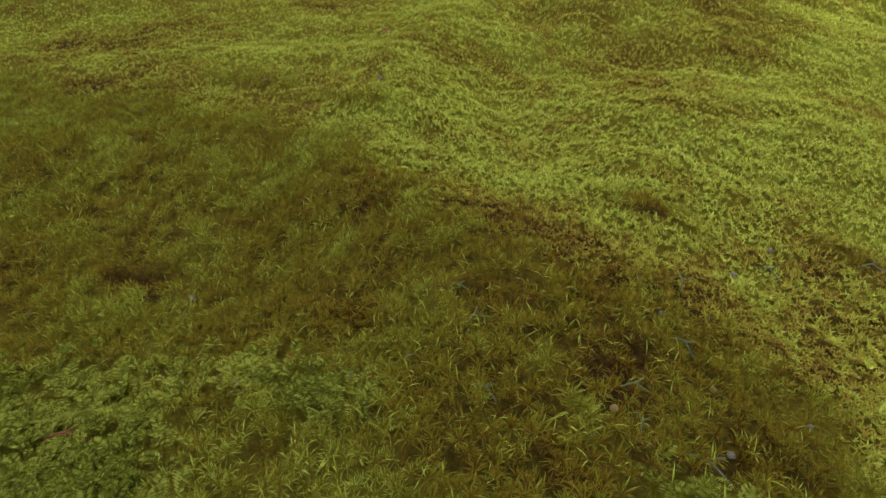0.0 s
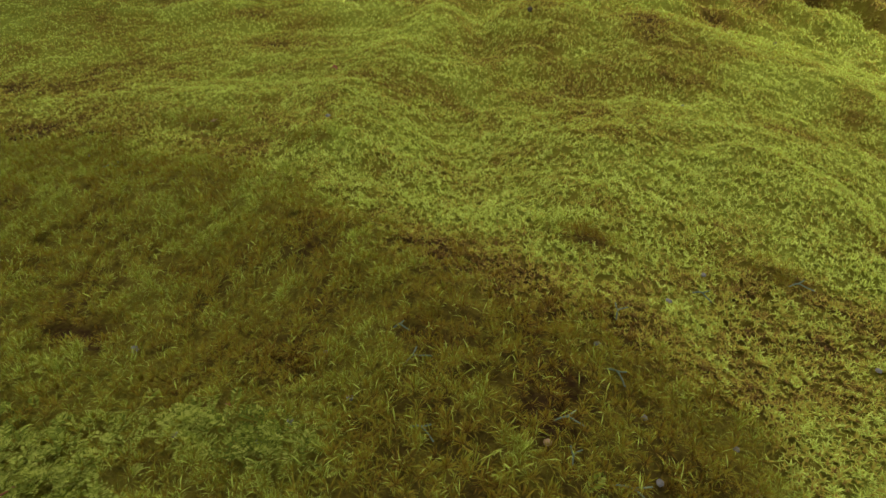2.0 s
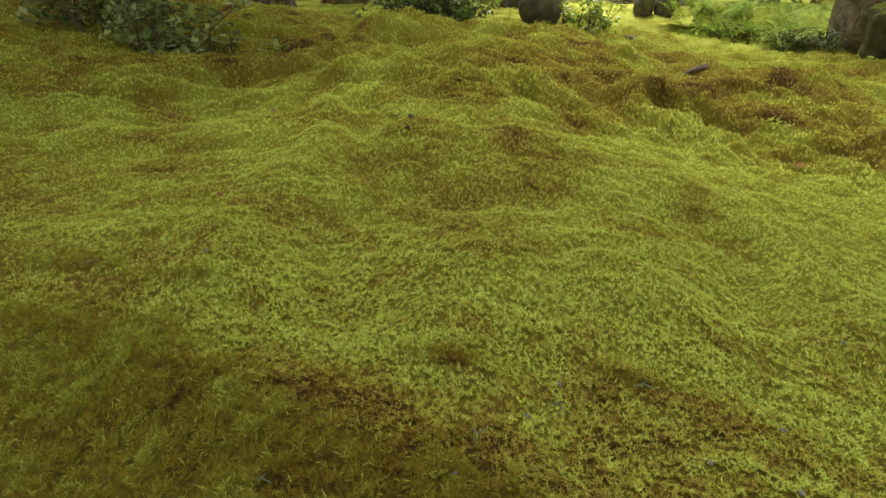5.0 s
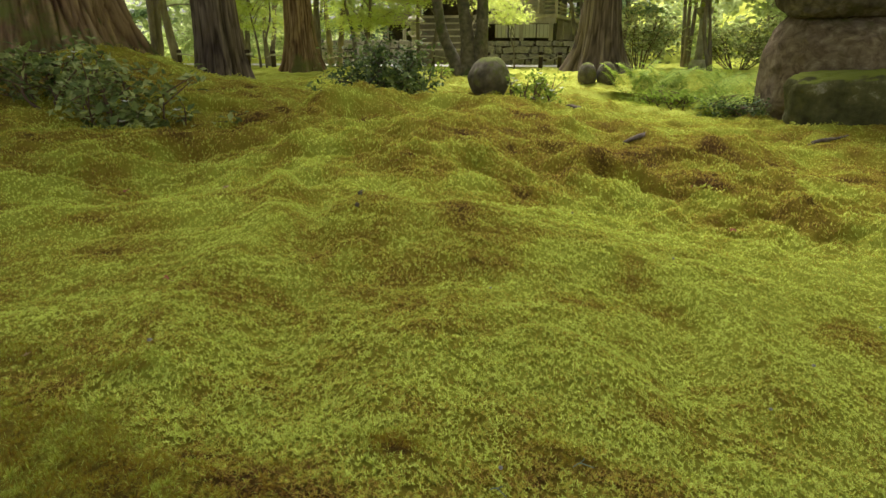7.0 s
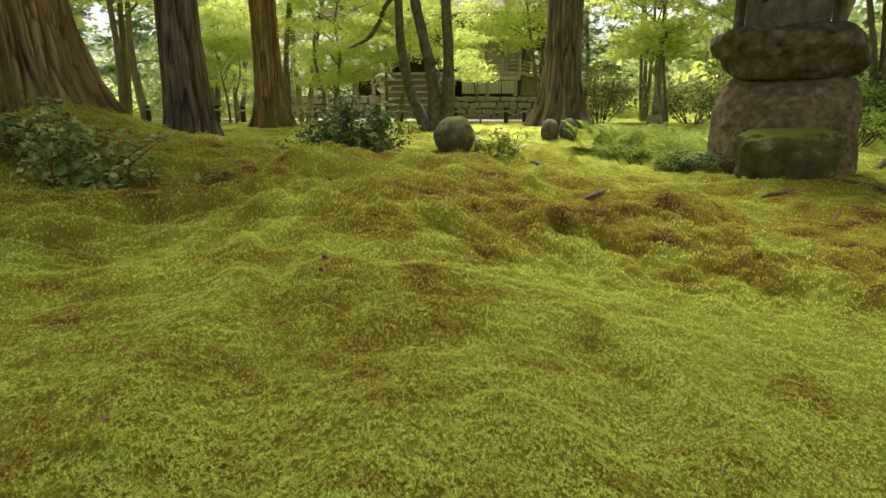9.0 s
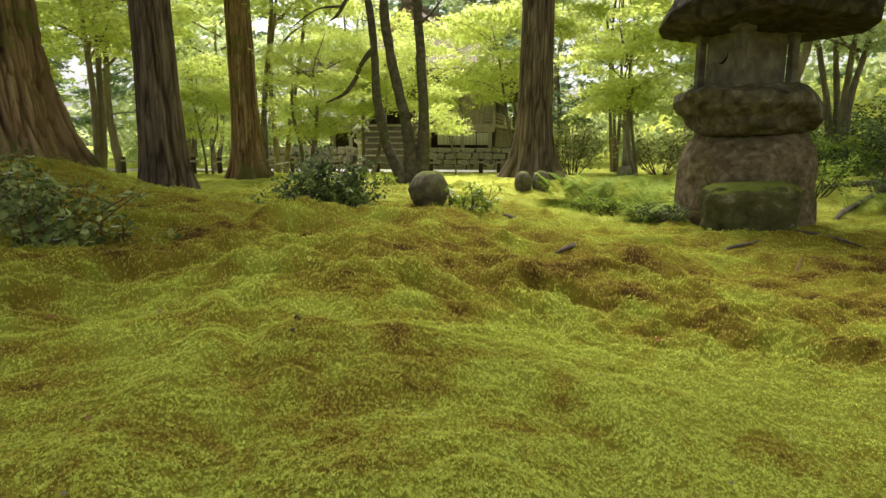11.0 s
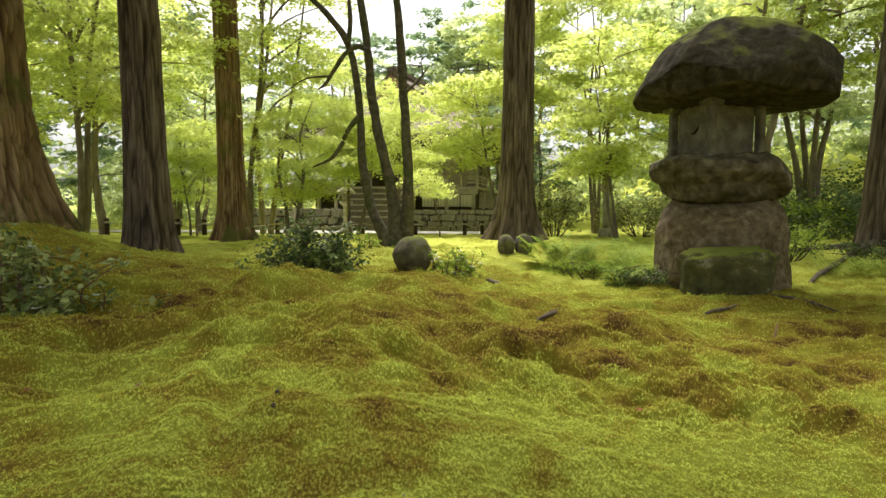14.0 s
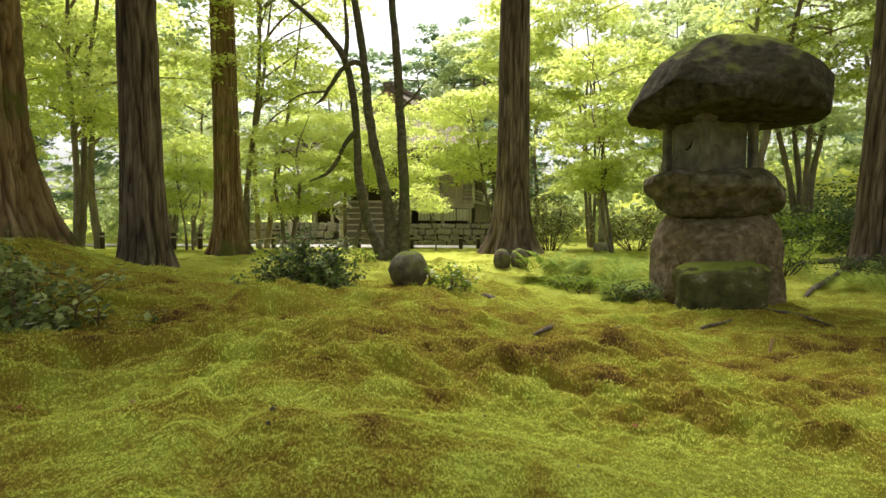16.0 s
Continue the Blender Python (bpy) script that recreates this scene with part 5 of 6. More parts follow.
def dry_wall(x0, x1, y, base, tall, s, label):
    """A retaining wall of rough grey stones in courses."""
    wall = thing("stone_wall", label, "wall", pose(0, 0, 0), kind="structure")
    # core coloured dark, as the shade in the gaps between stones
    part("core", block(x0 + 0.05, x1 - 0.05, y + 0.08, y + 0.55, base - 0.3, base + tall - 0.03), M_DARK, wall)
    g = np.random.default_rng(s)
    blanks = []
    for k in range(6):
        bm = bmesh.new()
        box(bm, -0.5, 0.5, -0.12, 0.12, -0.5, 0.5, 0.09)
        for v in bm.verts:
            v.co += Vector((g.normal(0, 0.05), g.normal(0, 0.03), g.normal(0, 0.05)))
        me = bpy.data.meshes.new("stone")
        bm.to_mesh(me)
        bm.free()
        me.materials.append(M_WALL_STONE)
        blanks.append(me)
    z = base - 0.1
    while z < base + tall - 0.05:
        h = g.uniform(0.14, 0.3)
        x = x0
        while x < x1:
            w = g.uniform(0.15, 0.55)
            ob = new("stone", blanks[int(g.integers(0, 6))])
            ob.parent = wall
            ob.matrix_basis = pose(x + w / 2, y + 0.1 + g.normal(0, 0.015), z + h / 2, g.normal(0, 3), g.normal(0, 5), g.normal(0, 4)) @ Matrix.Diagonal((w * 0.97, 1, h * 0.95, 1))
            x += w
        z += h
    return wall


dry_wall(-6.6, -3.5, 19.0, ground_at(-5, 19), 0.74, 51, "low grey dry-stone retaining wall before the hall")
dry_wall(-0.9, 2.2, 19.0, ground_at(1, 19), 0.74, 52, "low grey dry-stone retaining wall with ferns in its joints")


def garden_path():
    xs, ys = np.linspace(-24, 3.2, 60), np.linspace(0, 1, 6)
    X, T = np.meshgrid(xs, ys)
    mid = 17.4 + 0.10 * np.clip(-X - 5, 0, 30) * -0.6
    Y = mid + (T - 0.5) * 2.0
    Z = height(X, Y) + 0.03
    tagged(part("path", np_mesh("path", np.column_stack([X.ravel(), Y.ravel(), Z.ravel()]), grid_faces(6, 60), True), M_GRAVEL), "pale gravel garden path", "path", kind="structure")


garden_path()


def bollard(x, y, tall=0.42, label="short dark wooden rope post beside the path"):
    post = thing("rope_post", label, "post", pose(x, y, ground_at(x, y, -0.03)), "rope posts along the path")
    part("shaft", lathe([(0.055, -0.15), (0.055, tall - 0.03), (0.05, tall)], 14), M_POST, post)
    part("collar", lathe([(0.058, tall - 0.12), (0.062, tall - 0.11), (0.062, tall - 0.085), (0.058, tall - 0.075)], 14), M_ROPE, post, "pale rope collar")
    return x, y, ground_at(x, y, tall - 0.12)


def rope(a, b):
    m = [(a[i] + b[i]) / 2 for i in range(3)]
    m[2] -= 0.10
    v, f = tube([a, m, b], [0.012] * 3, 6)
    tagged(part("rope", np_mesh("rope", v, f, True), M_ROPE), "thin pale rope slung between two posts", "rope", "ropes along the path")


row = [bollard(x, y) for x, y in ((-8.0, 14.0), (-5.9, 13.2), (-5.5, 13.7), (-4.2, 15.2), (-2.05, 15.9), (-0.6, 15.9), (0.75, 15.9), (1.25, 16.2))]
for a, b in zip(row, row[1:]):
    rope(a, b)


def pedestal_lantern(x, y, tall, label, slim=1.0):
    """A turned stone lantern: base, shaft, platform, fire box, cap, finial."""
    lan = thing("stone_lantern", label, "lantern", pose(x, y, ground_at(x, y)))
    k, w = tall / 1.9, slim * tall / 1.9
    part("base", lathe([(0.30 * w, -0.05), (0.30 * w, 0.12 * k), (0.22 * w, 0.2 * k)], 6), M_WALL_STONE, lan)
    part("shaft", lathe([(0.13 * w, 0.2 * k), (0.12 * w, 0.6 * k), (0.13 * w, 1.0 * k)], 14), M_WALL_STONE, lan)
    part("platform", lathe([(0.14 * w, 1.0 * k), (0.28 * w, 1.12 * k), (0.28 * w, 1.2 * k)], 6), M_WALL_STONE, lan)
    part("fire_box", lathe([(0.18 * w, 1.2 * k), (0.18 * w, 1.5 * k)], 6), M_WALL_STONE, lan)
    part("cap", lathe([(0.36 * w, 1.5 * k), (0.38 * w, 1.55 * k), (0.2 * w, 1.66 * k), (0.08 * w, 1.74 * k)], 6), M_WALL_STONE, lan)
    part("finial", lathe([(0.05 * w, 1.74 * k), (0.09 * w, 1.80 * k), (0.06 * w, 1.87 * k), (0.01, 1.93 * k)], 10), M_WALL_STONE, lan)


pedestal_lantern(-2.7, 17.0, 1.5, "pale grey pedestal stone lantern before the temple steps", 0.9)
pedestal_lantern(4.1, 14.0, 2.0, "slender dark stone lantern among shrubs", 0.62)
pedestal_lantern(-4.6, 18.2, 1.7, "weathered stone lantern beside the low wall", 1.1)

# ---- shrubs and low plants ----
def shrub(name, label, x, y, wide, deep, tall, count, size, leaf, bark, s, stems=7, foot=0.18, lift=0.0, category="shrub", flowers=0, petal=None, kind=1, low=0.55):
    """Branching stems with many small leaves in clumps, thinner towards the foot."""
    g = np.random.default_rng(s)
    bush = thing(name, label, category, pose(x, y, ground_at(x, y, lift)))
    tips = []
    for k in range(stems):
        a, q = g.uniform(0, 6.28), math.sqrt(g.uniform(0.05, 1))
        tip = np.array([wide * q * math.cos(a), deep * q * math.sin(a), tall * g.uniform(low, 1.0) * (1 - 0.35 * q * q)])
        root = np.array([0.1 * math.cos(a), 0.1 * math.sin(a), -0.08])
        mid = root * 0.5 + tip * 0.5 + np.array([g.normal(0, 0.05), g.normal(0, 0.05), -0.06])
        twigs = [tube([root, mid, tip], [0.014, 0.009, 0.003], 6, 0.1, 4)]
        for j in range(5):
            b = mid + (tip - mid) * g.uniform(0.0, 1)
            t2 = b + g.normal(0, 1, 3) * np.array([0.3 * wide, 0.3 * deep, 0.16 * tall]) + np.array([0, 0, 0.05])
            t2[2] = max(t2[2], foot * tall)
            twigs.append(tube([b, (b + t2) / 2 + 0.01, t2], [0.006, 0.004, 0.002], 5, 0.1, 3))
            tips.append(t2)
        tips.append(tip)
        v, f = join(twigs)
        part("branch", np_mesh("branch", v, f, True), bark, bush)
    tips = np.array(tips)
    c = tips[g.integers(0, len(tips), count)] + g.normal(0, 1, (count, 3)) * np.array([0.13 * wide, 0.13 * deep, 0.09 * tall])
    c = c[c[:, 2] > foot * tall * 0.5]
    nrm = g.normal(0, 0.55, c.shape) + np.array([0, 0, 0.9])
    v, f = leaves(c, nrm, size, kind, s + 2, 0.15)
    part("foliage", np_mesh("foliage", v, f), leaf, bush)
    for k in range(flowers):
        p = tips[int(g.integers(0, len(tips)))] + np.array([g.normal(0, 0.03), g.normal(0, 0.03), 0.03])
        bl = []
        for m in range(5):
            t = m * 2 * math.pi / 5
            d, e = np.array([math.cos(t), math.sin(t), 0.35]), np.array([-math.sin(t), math.cos(t), 0])
            bl.append((np.stack([p, p + 0.016 * d - 0.011 * e, p + 0.032 * d, p + 0.016 * d + 0.011 * e]), np.array([[0, 1, 2, 3]])))
        v, f = join(bl)
        part("flower", np_mesh("flower", v, f), petal or M_FLOWER, bush)
    return bush


shrub("camellia_shrub", "low dark glossy-leaved shrub on a moss hummock", -0.92, 4.95, 0.44, 0.28, 0.58, 3600, 0.033, M_SHRUB, M_MAPLE_BARK, 61, 24, 0.04, lift=0.0, low=0.16)
shrub("shrub", "low leafy green undergrowth beside the lantern", 2.1, 7.3, 0.6, 0.35, 0.18, 1500, 0.026, M_FERN, M_TWIG, 81, 14, 0.03)
shrub("shrub", "low dark green undergrowth beside the lantern", 2.62, 6.6, 0.5, 0.28, 0.17, 1500, 0.026, M_SHRUB, M_TWIG, 82, 14, 0.03)
shrub("azalea_shrub", "loose grey-green azalea with bare reddish stems and few flowers", -2.25, 3.60, 0.38, 0.26, 0.50, 850, 0.048, M_SHRUB_GREY, M_TWIG, 62, 14, 0.10, flowers=7, low=0.3)
shrub("azalea_shrub", "grey-green azalea against the mossy bank", -3.0, 3.85, 0.42, 0.28, 0.46, 950, 0.048, M_SHRUB_GREY, M_TWIG, 63, 14, 0.10, flowers=3, low=0.3)
shrub("flowering_plant", "small leafy plant with pale flowers beside the round stone", 0.33, 5.5, 0.22, 0.14, 0.27, 800, 0.026, M_FERN, M_TWIG, 64, 10, 0.15, flowers=22)
shrub("seedling", "small green seedling by the maple stems", -1.05, 9.1, 0.2, 0.14, 0.25, 160, 0.04, M_FERN, M_TWIG, 65, 5, 0.2)


def feather_plant(x, y, wide, deep, tall, count, s, label="low feathery bright green undergrowth"):
    """A thicket of arching fronds."""
    g = np.random.default_rng(s)
    clump = thing("fern_clump", label, "fern", pose(x, y, ground_at(x, y)), "ferns by the lantern")
    vs, n = [], 0
    for k in range(count):
        a, q = g.uniform(0, 6.28), math.sqrt(g.uniform(0, 1))
        root = np.array([wide * q * math.cos(a), deep * q * math.sin(a), 0.0])
        root[2] = float(height(x + root[0], y + root[1])) - ground_at(x, y)
        b, ln = g.uniform(0, 6.28), tall * g.uniform(0.8, 1.5)
        d = np.array([math.cos(b), math.sin(b), 0])
        m = np.arange(14)
        t = (m + 1) / 14
        p = root + d * (0.6 * ln * t)[:, None] + np.array([0, 0, 1]) * (ln * (1.55 * t - 0.85 * t * t))[:, None]
        side = np.array([-math.sin(b), math.cos(b), 0.15])
        w = 0.3 * ln * np.sin(np.pi * (0.08 + 0.9 * t)) ** 0.8
        for sg in (-1, 1):
            tip = p + sg * side * w[:, None] + d * (0.3 * w)[:, None] - np.array([0, 0, 1]) * (0.2 * w)[:, None]
            mid, e = (p + tip) / 2, d * (0.020 * ln)
            vs.append(np.stack([p, mid - e, tip, mid + e], 1).reshape(-1, 3))
    v = np.vstack(vs)
    part("foliage", np_mesh("foliage", v, np.arange(len(v)).reshape(-1, 4)), M_FERN, clump)
    return clump


feather_plant(2.35, 8.0, 0.6, 0.4, 0.33, 140, 71)
feather_plant(1.75, 7.9, 0.35, 0.3, 0.40, 60, 75)
feather_plant(2.9, 7.5, 0.55, 0.35, 0.28, 70, 72)
feather_plant(2.45, 6.75, 0.4, 0.25, 0.22, 70, 73, "low dark green undergrowth at the lantern's foot")
feather_plant(3.3, 8.8, 0.6, 0.5, 0.25, 60, 74)
feather_plant(5.9, 7.6, 0.7, 0.4, 0.22, 110, 83, "low dark green undergrowth below the leaning cedar")
shrub("shrub", "low dark undergrowth among the cedar's roots", 6.5, 8.2, 0.7, 0.4, 0.3, 1500, 0.032, M_SHRUB, M_TWIG, 84, 14, 0.03)
shrub("shrub", "small yellow-green shrub behind the lantern", 5.3, 8.6, 0.5, 0.4, 0.65, 700, 0.04, M_FERN, M_MAPLE_BARK, 66, 9, 0.25)
shrub("shrub", "pale rhododendron thicket with yellowing leaves", 3.0, 14.8, 0.8, 0.6, 1.5, 1500, 0.07, M_SHRUB_PALE, M_TWIG, 67, 18, 0.1)
shrub("shrub", "pale rhododendron thicket with bare twigs", 5.2, 14.8, 0.9, 0.6, 1.2, 1500, 0.07, M_SHRUB_PALE, M_TWIG, 68, 16, 0.1)
shrub("shrub", "mixed green shrubs at the wood's edge", 6.6, 15.0, 1.1, 0.7, 1.3, 1800, 0.07, M_LEAF_MID, M_TWIG, 69, 16, 0.1)
shrub("shrub", "low green shrubs on the mossy slope", 8.2, 13.2, 1.0, 0.7, 0.8, 2200, 0.06, M_FERN, M_TWIG, 76, 14, 0.1)
shrub("shrub", "low green shrubs on the mossy slope", 9.9, 13.0, 1.0, 0.7, 0.8, 2200, 0.06, M_LEAF_DEEP, M_TWIG, 77, 14, 0.1)
shrub("shrub", "tall green shrub on the slope", 8.6, 16.2, 1.4, 0.8, 1.8, 2600, 0.09, M_LEAF_MID, M_TWIG, 78, 14, 0.1)
shrub("shrub", "green shrubs beyond the lawn", -11.5, 22.5, 1.8, 0.8, 1.6, 2600, 0.09, M_LEAF_MID, M_TWIG, 79, 14, 0.1)
shrub("shrub", "green shrubs beyond the lawn", -8.0, 23.5, 1.6, 0.8, 1.6, 2400, 0.09, M_LEAF_MID, M_TWIG, 80, 14, 0.1)

# ---- woods ----
def woods():
    """Tall trees all round the garden; those behind the camera are unseen, added to close in the light."""
    g = np.random.default_rng(77)
    deep = [random_maple(200 + k, g.uniform(11, 14), 3.6, 1.4, 75, 78, 0.27, 1, M_LEAF_DEEP if k % 2 else M_LEAF_MID, name="forest_tree", label="tall green broadleaf tree at the wood's edge") for k in range(4)]
    first = set()
    n = 0
    spots = []
    for r, count in ((24, 20), (31, 24), (40, 24)):
        for i in range(count):
            a = 2 * math.pi * (i + g.uniform(-0.3, 0.3)) / count
            x, y = r * math.sin(a) + g.normal(0, 1), 3 + r * math.cos(a)
            if -8.5 < x < 4.5 and 17 < y < 33:
                continue
            if (y < 6 and r > 26) or (y < 0 and i % 2):
                continue
            if r == 24 and x < 1 and y > 6 and i % 2:
                continue
            spots.append((x, y))
    spots += [(2.6, 35.0), (0.4, 37.0), (-3.5, 38.0), (-13.5, 29.0), (2.0, 33.0), (3.7, 38.0), (1.4, 40.0), (-6.0, 36.0)]
    for x, y in spots:
        k = deep[n % 4]
        # an opening in the canopy above the hall
        low = (1.08 if x > 0 else 0.84) if (abs((x - 0.26) / max(y, 1) + 0.11) < 0.13 and y > 0) else 1.0
        m = pose(x, y, ground_at(x, y), 0, 0, g.uniform(0, 360)) @ Matrix.Diagonal((1, 1, low, 1))
        if n % 4 not in first:
            first.add(n % 4)
            k.matrix_basis = m
            tagged(k, group="trees of the wood")
        else:
            c = copy_thing(k, m)
            c.matrix_basis = m
        n += 1


woods()


def understory():
    """Bushes and saplings under the far trees, too many to count."""
    g = np.random.default_rng(91)
    n = 1300
    a, r = g.uniform(-math.pi, math.pi, n), g.uniform(19, 42, n)
    x, y = r * np.sin(a), 3 + r * np.cos(a)
    keep = ~((x > -9) & (x < 4.5) & (y > 15) & (y < 33)) & ~((x < -9) & (x > -16) & (y > 14) & (y < 21))
    x, y = x[keep], y[keep]
    sx, sy = g.uniform(7.2, 17, 170), g.uniform(10.5, 19, 170)
    x, y = np.concatenate([x, sx]), np.concatenate([y, sy])
    slope = np.arange(len(x)) >= len(x) - 170
    out = []
    for cx, cy, low in zip(x, y, slope):
        k, w, h = 45, g.uniform(0.7, 1.5), g.uniform(1.2, 5.0)
        if low:
            w, h = 0.8 * w, 0.18 * h
        p = g.normal(0, 0.45, (k, 3)) * np.array([w, w, h * 0.6]) + np.array([cx, cy, 0])
        p[:, 2] = height(np.array([cx]), np.array([cy]))[0] + np.abs(p[:, 2] + h * 0.4)
        out.append(p)
    c = np.vstack(out[:-170])
    v, f = leaves(c, g.normal(0, 0.5, c.shape) + np.array([0, 0, 0.8]), 0.26, 1, 92)
    tagged(part("understory", np_mesh("understory", v, f), M_LEAF_MID), "tangled green undergrowth of the far wood", "undergrowth", kind="stuff")
    c = np.repeat(np.vstack(out[-170:]), 2, 0)
    c = c + g.normal(0, 0.12, c.shape)
    v, f = leaves(c, g.normal(0, 0.5, c.shape) + np.array([0, 0, 0.8]), 0.085, 1, 93)
    tagged(part("slope_undergrowth", np_mesh("slope_undergrowth", v, f), M_SHRUB), "low dark green plants covering the garden slope", "undergrowth", kind="stuff")


understory()

# ---- small things in the moss ----
def root(points, radii, label="dark weathered root half buried in moss"):
    pts = [(x, y, ground_at(x, y, lift)) for x, y, lift in points]
    v, f = tube(pts, radii, 10, 0.35, 8, int(abs(pts[0][0]) * 100))
    tagged(part("root", np_mesh("root", v, f, True), M_ROOT), label, "root", "roots in the moss")


root([(0.58, 5.55, -0.01), (0.66, 5.42, 0.03), (0.72, 5.2, 0.02), (0.78, 5.0, -0.02)], [0.022, 0.022, 0.018, 0.01], "short bent root beside the round stone")
root([(0.86, 3.86, 0.002), (0.98, 3.98, 0.018), (1.12, 4.18, 0.020), (1.30, 4.42, 0.002)], [0.009, 0.014, 0.014, 0.006])
root([(1.55, 4.50, 0.002), (1.72, 4.58, 0.018), (1.92, 4.68, 0.017), (2.15, 4.79, 0.002)], [0.008, 0.013, 0.012, 0.006])
root([(2.36, 4.80, 0.002), (2.52, 4.92, 0.020), (2.72, 5.06, 0.018), (2.92, 5.24, 0.002)], [0.009, 0.017, 0.014, 0.006])
root([(3.30, 5.38, 0.002), (3.45, 5.34, 0.018), (3.60, 5.24, 0.018), (3.78, 5.12, 0.002)], [0.009, 0.014, 0.014, 0.006])
root([(6.9, 9.0, 0.03), (6.4, 8.65, 0.03), (5.75, 8.1, 0.02), (5.0, 7.35, 0.01), (4.3, 6.5, -0.04)], [0.055, 0.045, 0.038, 0.03, 0.015], "long exposed root running from the leaning cedar")
root([(6.9, 9.2, 0.03), (6.0, 8.9, 0.02), (5.2, 8.7, 0.0), (4.6, 8.6, -0.05)], [0.05, 0.04, 0.03, 0.015], "exposed root of the leaning cedar")


def stick(x, y, tall, lean):
    z = ground_at(x, y, -0.02)
    v, f = tube([(x, y, z), (x + 0.3 * lean, y, z + 0.45 * tall), (x + lean, y + 0.01, z + tall)], [0.012, 0.011, 0.008], 8, 0.25, 6, 5)
    tagged(part("stick", np_mesh("stick", v, f, True), M_DRY), "short pale broken stick standing in the moss", "stick")


stick(2.72, 4.27, 0.12, 0.03)


def pebble(x, y, size, s, label="small pale grey pebble lying in the moss", mat=None, tall=0.6):
    g = np.random.default_rng(s)
    size = size * 0.85
    bm = bmesh.new()
    bmesh.ops.create_icosphere(bm, subdivisions=2, radius=1)
    for v in bm.verts:
        v.co = Vector((v.co.x * size * 0.5, v.co.y * size * 0.42, v.co.z * size * tall * 0.5)) * (1 + 0.18 * noise.noise(v.co * 1.7 + Vector((s, 0, 0))))
    for f in bm.faces:
        f.smooth = True
    ob = part("pebble", bm, mat or M_PEBBLE, at=pose(x, y, ground_at(x, y, 0.008 + 0.1 * size), g.uniform(-15, 15), g.uniform(-15, 15), g.uniform(0, 360)))
    return tagged(ob, label, "pebble", "pebbles in the moss")


def twig(x, y, length, turn, mat, label, wide=0.0011, bend=0.15):
    z = ground_at(x, y, 0.014)
    c, s = math.cos(radians(turn)), math.sin(radians(turn))
    pts = [(x + c * length * t - s * length * bend * math.sin(3 * t), y + s * length * t + c * length * bend * math.sin(3 * t), z + 0.004 * math.sin(5 * t)) for t in (0, 0.35, 0.7, 1)]
    pts2 = [pts[1], (pts[1][0] + 0.3 * length * c - 0.25 * length * s, pts[1][1] + 0.3 * length * s + 0.25 * length * c, z + 0.006)]
    v, f = join([tube(pts, [wide, wide * 1.1, wide * 0.9, wide * 0.5], 6, 0.2, 5), tube([pts2[0], ((pts2[0][0] + pts2[1][0]) / 2, (pts2[0][1] + pts2[1][1]) / 2, z + 0.004), pts2[1]], [wide, wide * 0.8, wide * 0.5], 6, 0.2, 3)])
    tagged(part("twig", np_mesh("twig", v, f, True), mat), label, "twig", "twigs in the moss")


def fallen_leaf(x, y, size, turn, mat, label):
    g = np.random.default_rng(int(abs(x * 1000)))
    c = np.array([[x, y, ground_at(x, y, 0.016)]])
    v, f = leaves(c, np.array([[g.normal(0, 0.3), g.normal(0, 0.3), 1.0]]), size, 3, int(turn), 0.1)
    me = np_mesh("fallen_leaf", v, f)
    tagged(part("fallen_leaf", me, mat), label, "leaf", "fallen leaves")


pebble(-0.565, 0.438, 0.016, 1)
pebble(-0.215, 0.421, 0.013, 2)
pebble(-0.262, 0.370, 0.012, 3)
pebble(-0.286, 0.343, 0.011, 4)
pebble(0.042, 0.612, 0.011, 5)
pebble(0.108, 0.513, 0.01, 6)
pebble(0.129, 0.785, 0.008, 7)
pebble(0.209, 0.520, 0.01, 8)
pebble(-1.125, 0.890, 0.01, 9)
pebble(0.129, 0.435, 0.011, 10)
pebble(-0.280, 0.481, 0.008, 11)
pebble(-0.393, 0.330, 0.014, 12)
pebble(0.133, 0.783, 0.009, 13)
pebble(-0.568, 0.440, 0.014, 14)
pebble(0.559, 0.887, 0.012, 15)
pebble(0.537, 0.741, 0.012, 16)
pebble(0.555, 0.886, 0.01, 17)
pebble(0.182, 0.878, 0.012, 18)
pebble(0.416, 0.771, 0.012, 19)
pebble(0.130, 1.579, 0.01, 20)
pebble(0.990, 1.472, 0.014, 21)
pebble(1.337, 1.799, 0.012, 22)
pebble(-0.622, 1.105, 0.014, 23)
pebble(0.790, 1.235, 0.012, 24)
pebble(0.752, 2.016, 0.012, 25)
pebble(0.013, 0.430, 0.012, 41, 'small pinkish pebble in the moss', M_DRY)
pebble(-0.367, 1.975, 0.02, 26, 'small dark clod standing on the moss', M_DARK, 1.0)
pebble(-0.378, 2.063, 0.022, 27, 'small dark clod standing on the moss', M_DARK, 1.0)
pebble(0.441, 2.472, 0.018, 28, 'small dark clod standing on the moss', M_DARK, 1.0)
pebble(-0.386, 2.125, 0.02, 29, 'small dark clod standing on the moss', M_DARK, 1.0)
twig(-0.170, 0.475, 0.04, 50, M_LICHEN, 'pale lichen-grey twig in the moss')
twig(0.059, 0.563, 0.03, -40, M_LICHEN, 'pale lichen-grey twig in the moss')
twig(0.042, 0.408, 0.028, 75, M_LICHEN, 'pale lichen-grey twig in the moss')
twig(0.082, 0.405, 0.05, -20, M_LICHEN, 'pale lichen-grey twig in the moss')
twig(-0.534, 0.190, 0.05, 20, M_RED_TWIG, 'red-brown dead twig in the moss')
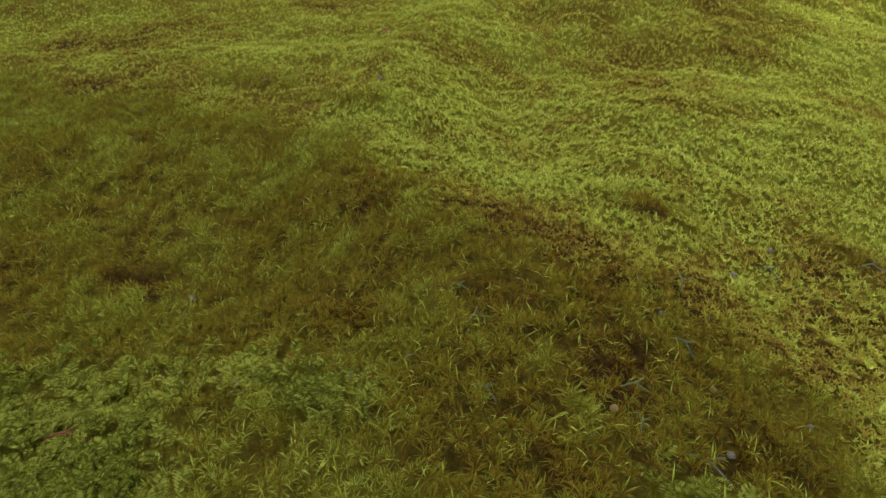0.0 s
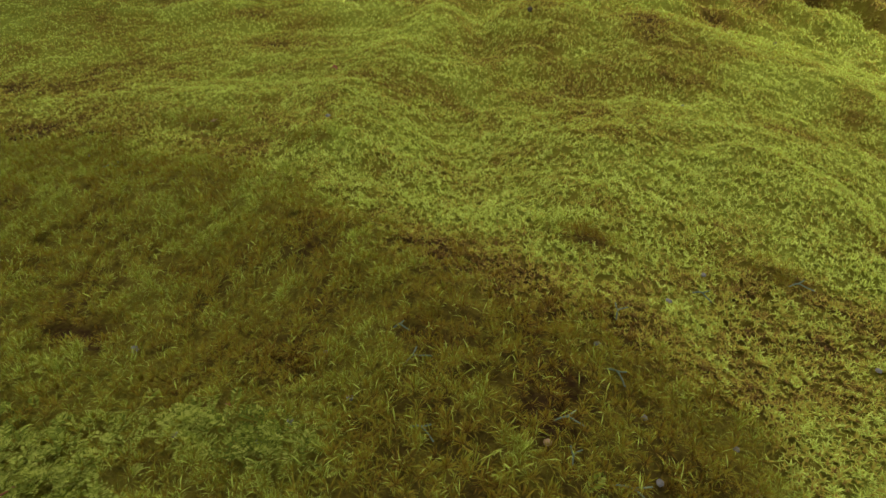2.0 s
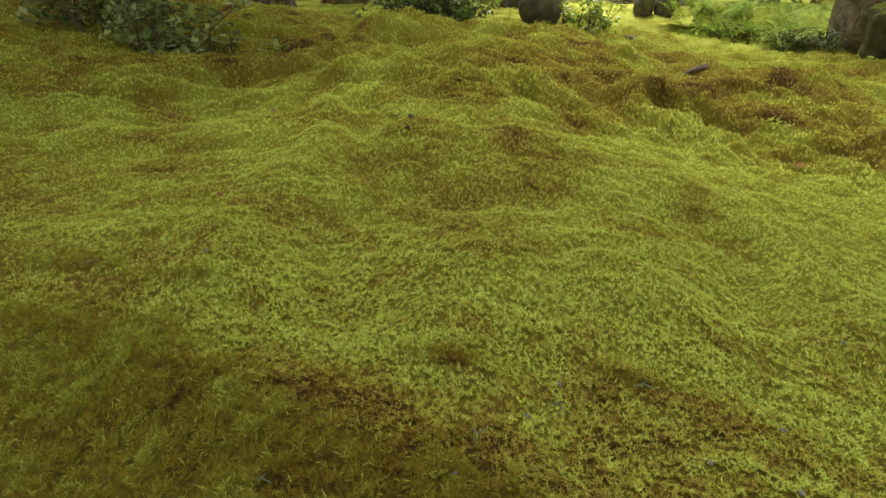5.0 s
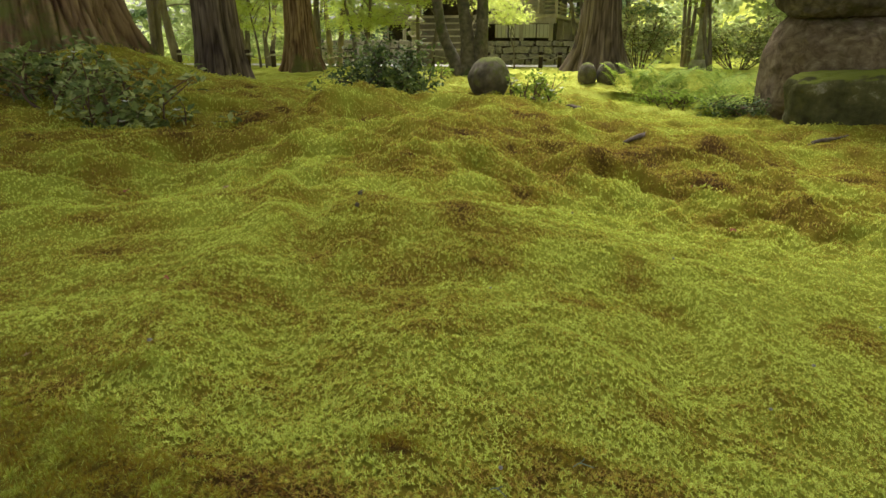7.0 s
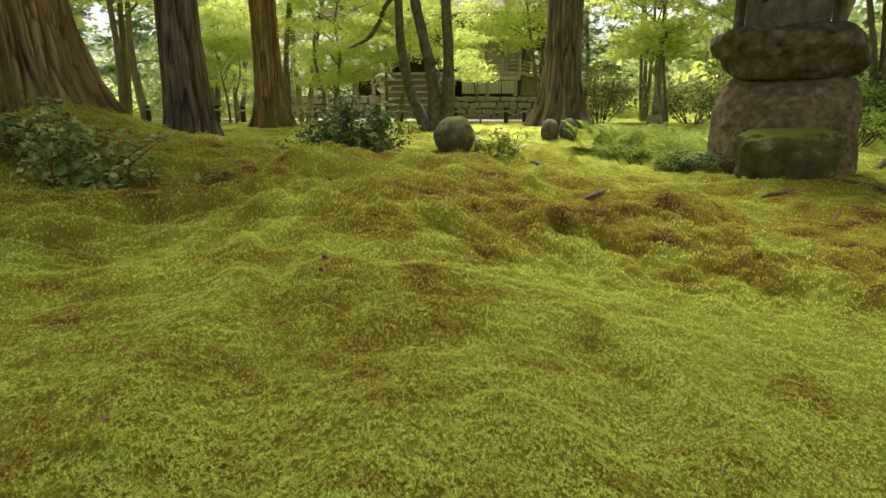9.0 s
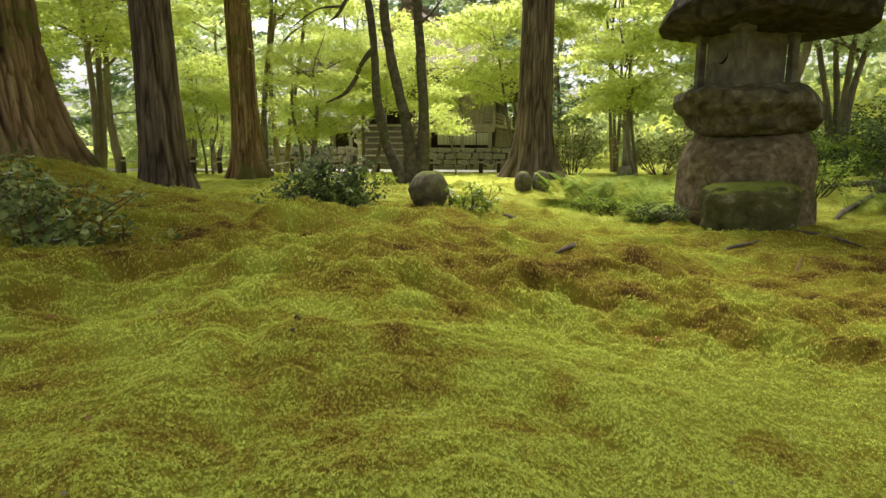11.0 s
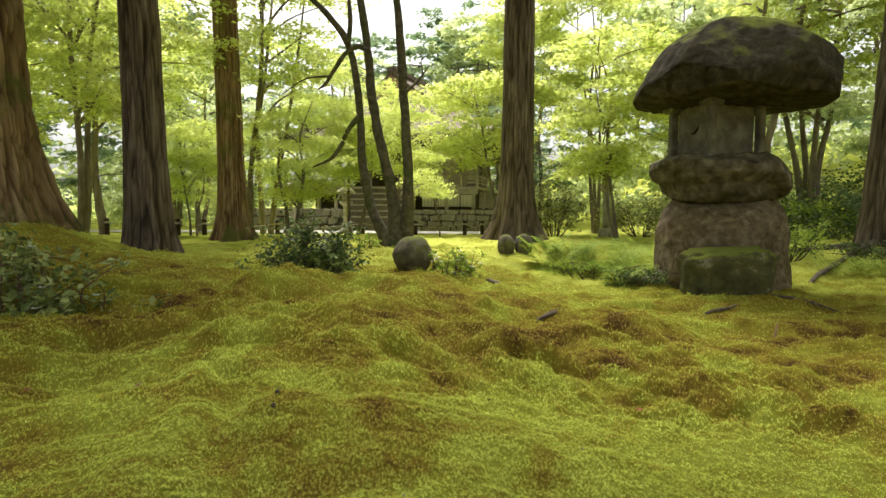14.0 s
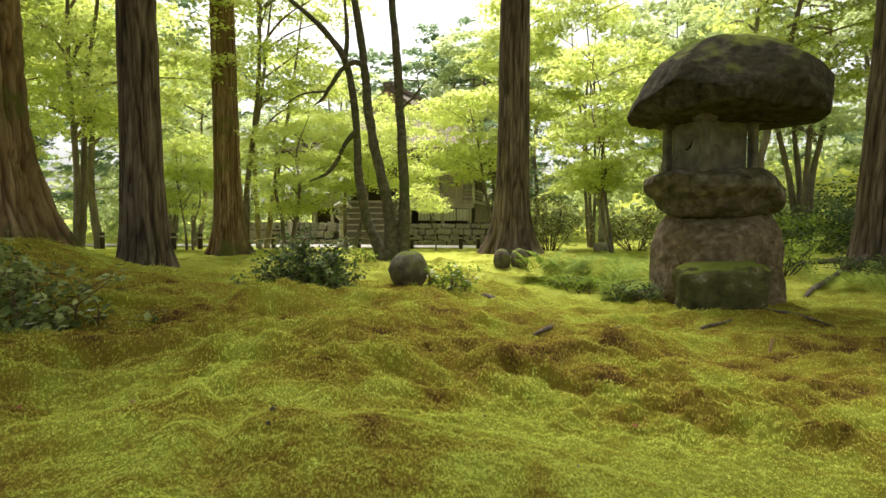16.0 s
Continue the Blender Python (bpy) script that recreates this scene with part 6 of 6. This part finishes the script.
twig(-0.130, 0.400, 0.03, -15, M_LICHEN, 'pale lichen-grey twig in the moss')
twig(0.014, 0.454, 0.035, 10, M_LICHEN, 'pale lichen-grey twig in the moss')
twig(-1.010, 0.830, 0.04, 20, M_LICHEN, 'pale lichen-grey twig in the moss')
twig(-0.205, 0.526, 0.02, 20, M_LICHEN, 'pale lichen-grey twig in the moss')
twig(0.060, 0.676, 0.04, 70, M_LICHEN, 'pale lichen-grey twig in the moss')
twig(0.312, 0.905, 0.04, 10, M_LICHEN, 'pale lichen-grey twig in the moss')
twig(0.165, 0.820, 0.03, -20, M_LICHEN, 'pale lichen-grey twig in the moss')
fallen_leaf(0.228, 0.468, 0.01, 20, M_DRY, 'fallen reddish-brown leaf on the moss')
fallen_leaf(-0.348, 0.373, 0.008, 30, M_RED_TWIG, 'fallen reddish-brown leaf on the moss')
fallen_leaf(-0.910, 1.070, 0.012, 82, M_DRY, 'fallen reddish-brown leaf on the moss')
fallen_leaf(-0.766, 1.443, 0.012, 16, M_RED_TWIG, 'fallen reddish-brown leaf on the moss')
fallen_leaf(-0.806, 1.480, 0.02, 31, M_RED_TWIG, 'fallen reddish-brown leaf on the moss')
fallen_leaf(-1.616, 2.454, 0.03, 53, M_RED_TWIG, 'fallen reddish-brown leaf on the moss')
fallen_leaf(-0.361, 2.714, 0.03, 63, M_RED_TWIG, 'fallen reddish-brown leaf on the moss')
fallen_leaf(-1.022, 2.301, 0.03, 49, M_DRY, 'fallen reddish-brown leaf on the moss')
fallen_leaf(1.097, 3.068, 0.03, 83, M_RED_TWIG, 'fallen reddish-brown leaf on the moss')
fallen_leaf(1.191, 2.704, 0.03, 56, M_RED_TWIG, 'fallen reddish-brown leaf on the moss')
fallen_leaf(2.123, 3.457, 0.02, 72, M_RED_TWIG, 'fallen reddish-brown leaf on the moss')
fallen_leaf(-2.365, 4.338, 0.05, 78, M_DRY, 'fallen reddish-brown leaf on the moss')
fallen_leaf(2.895, 4.554, 0.045, 7, M_DRY, 'fallen reddish-brown leaf on the moss')
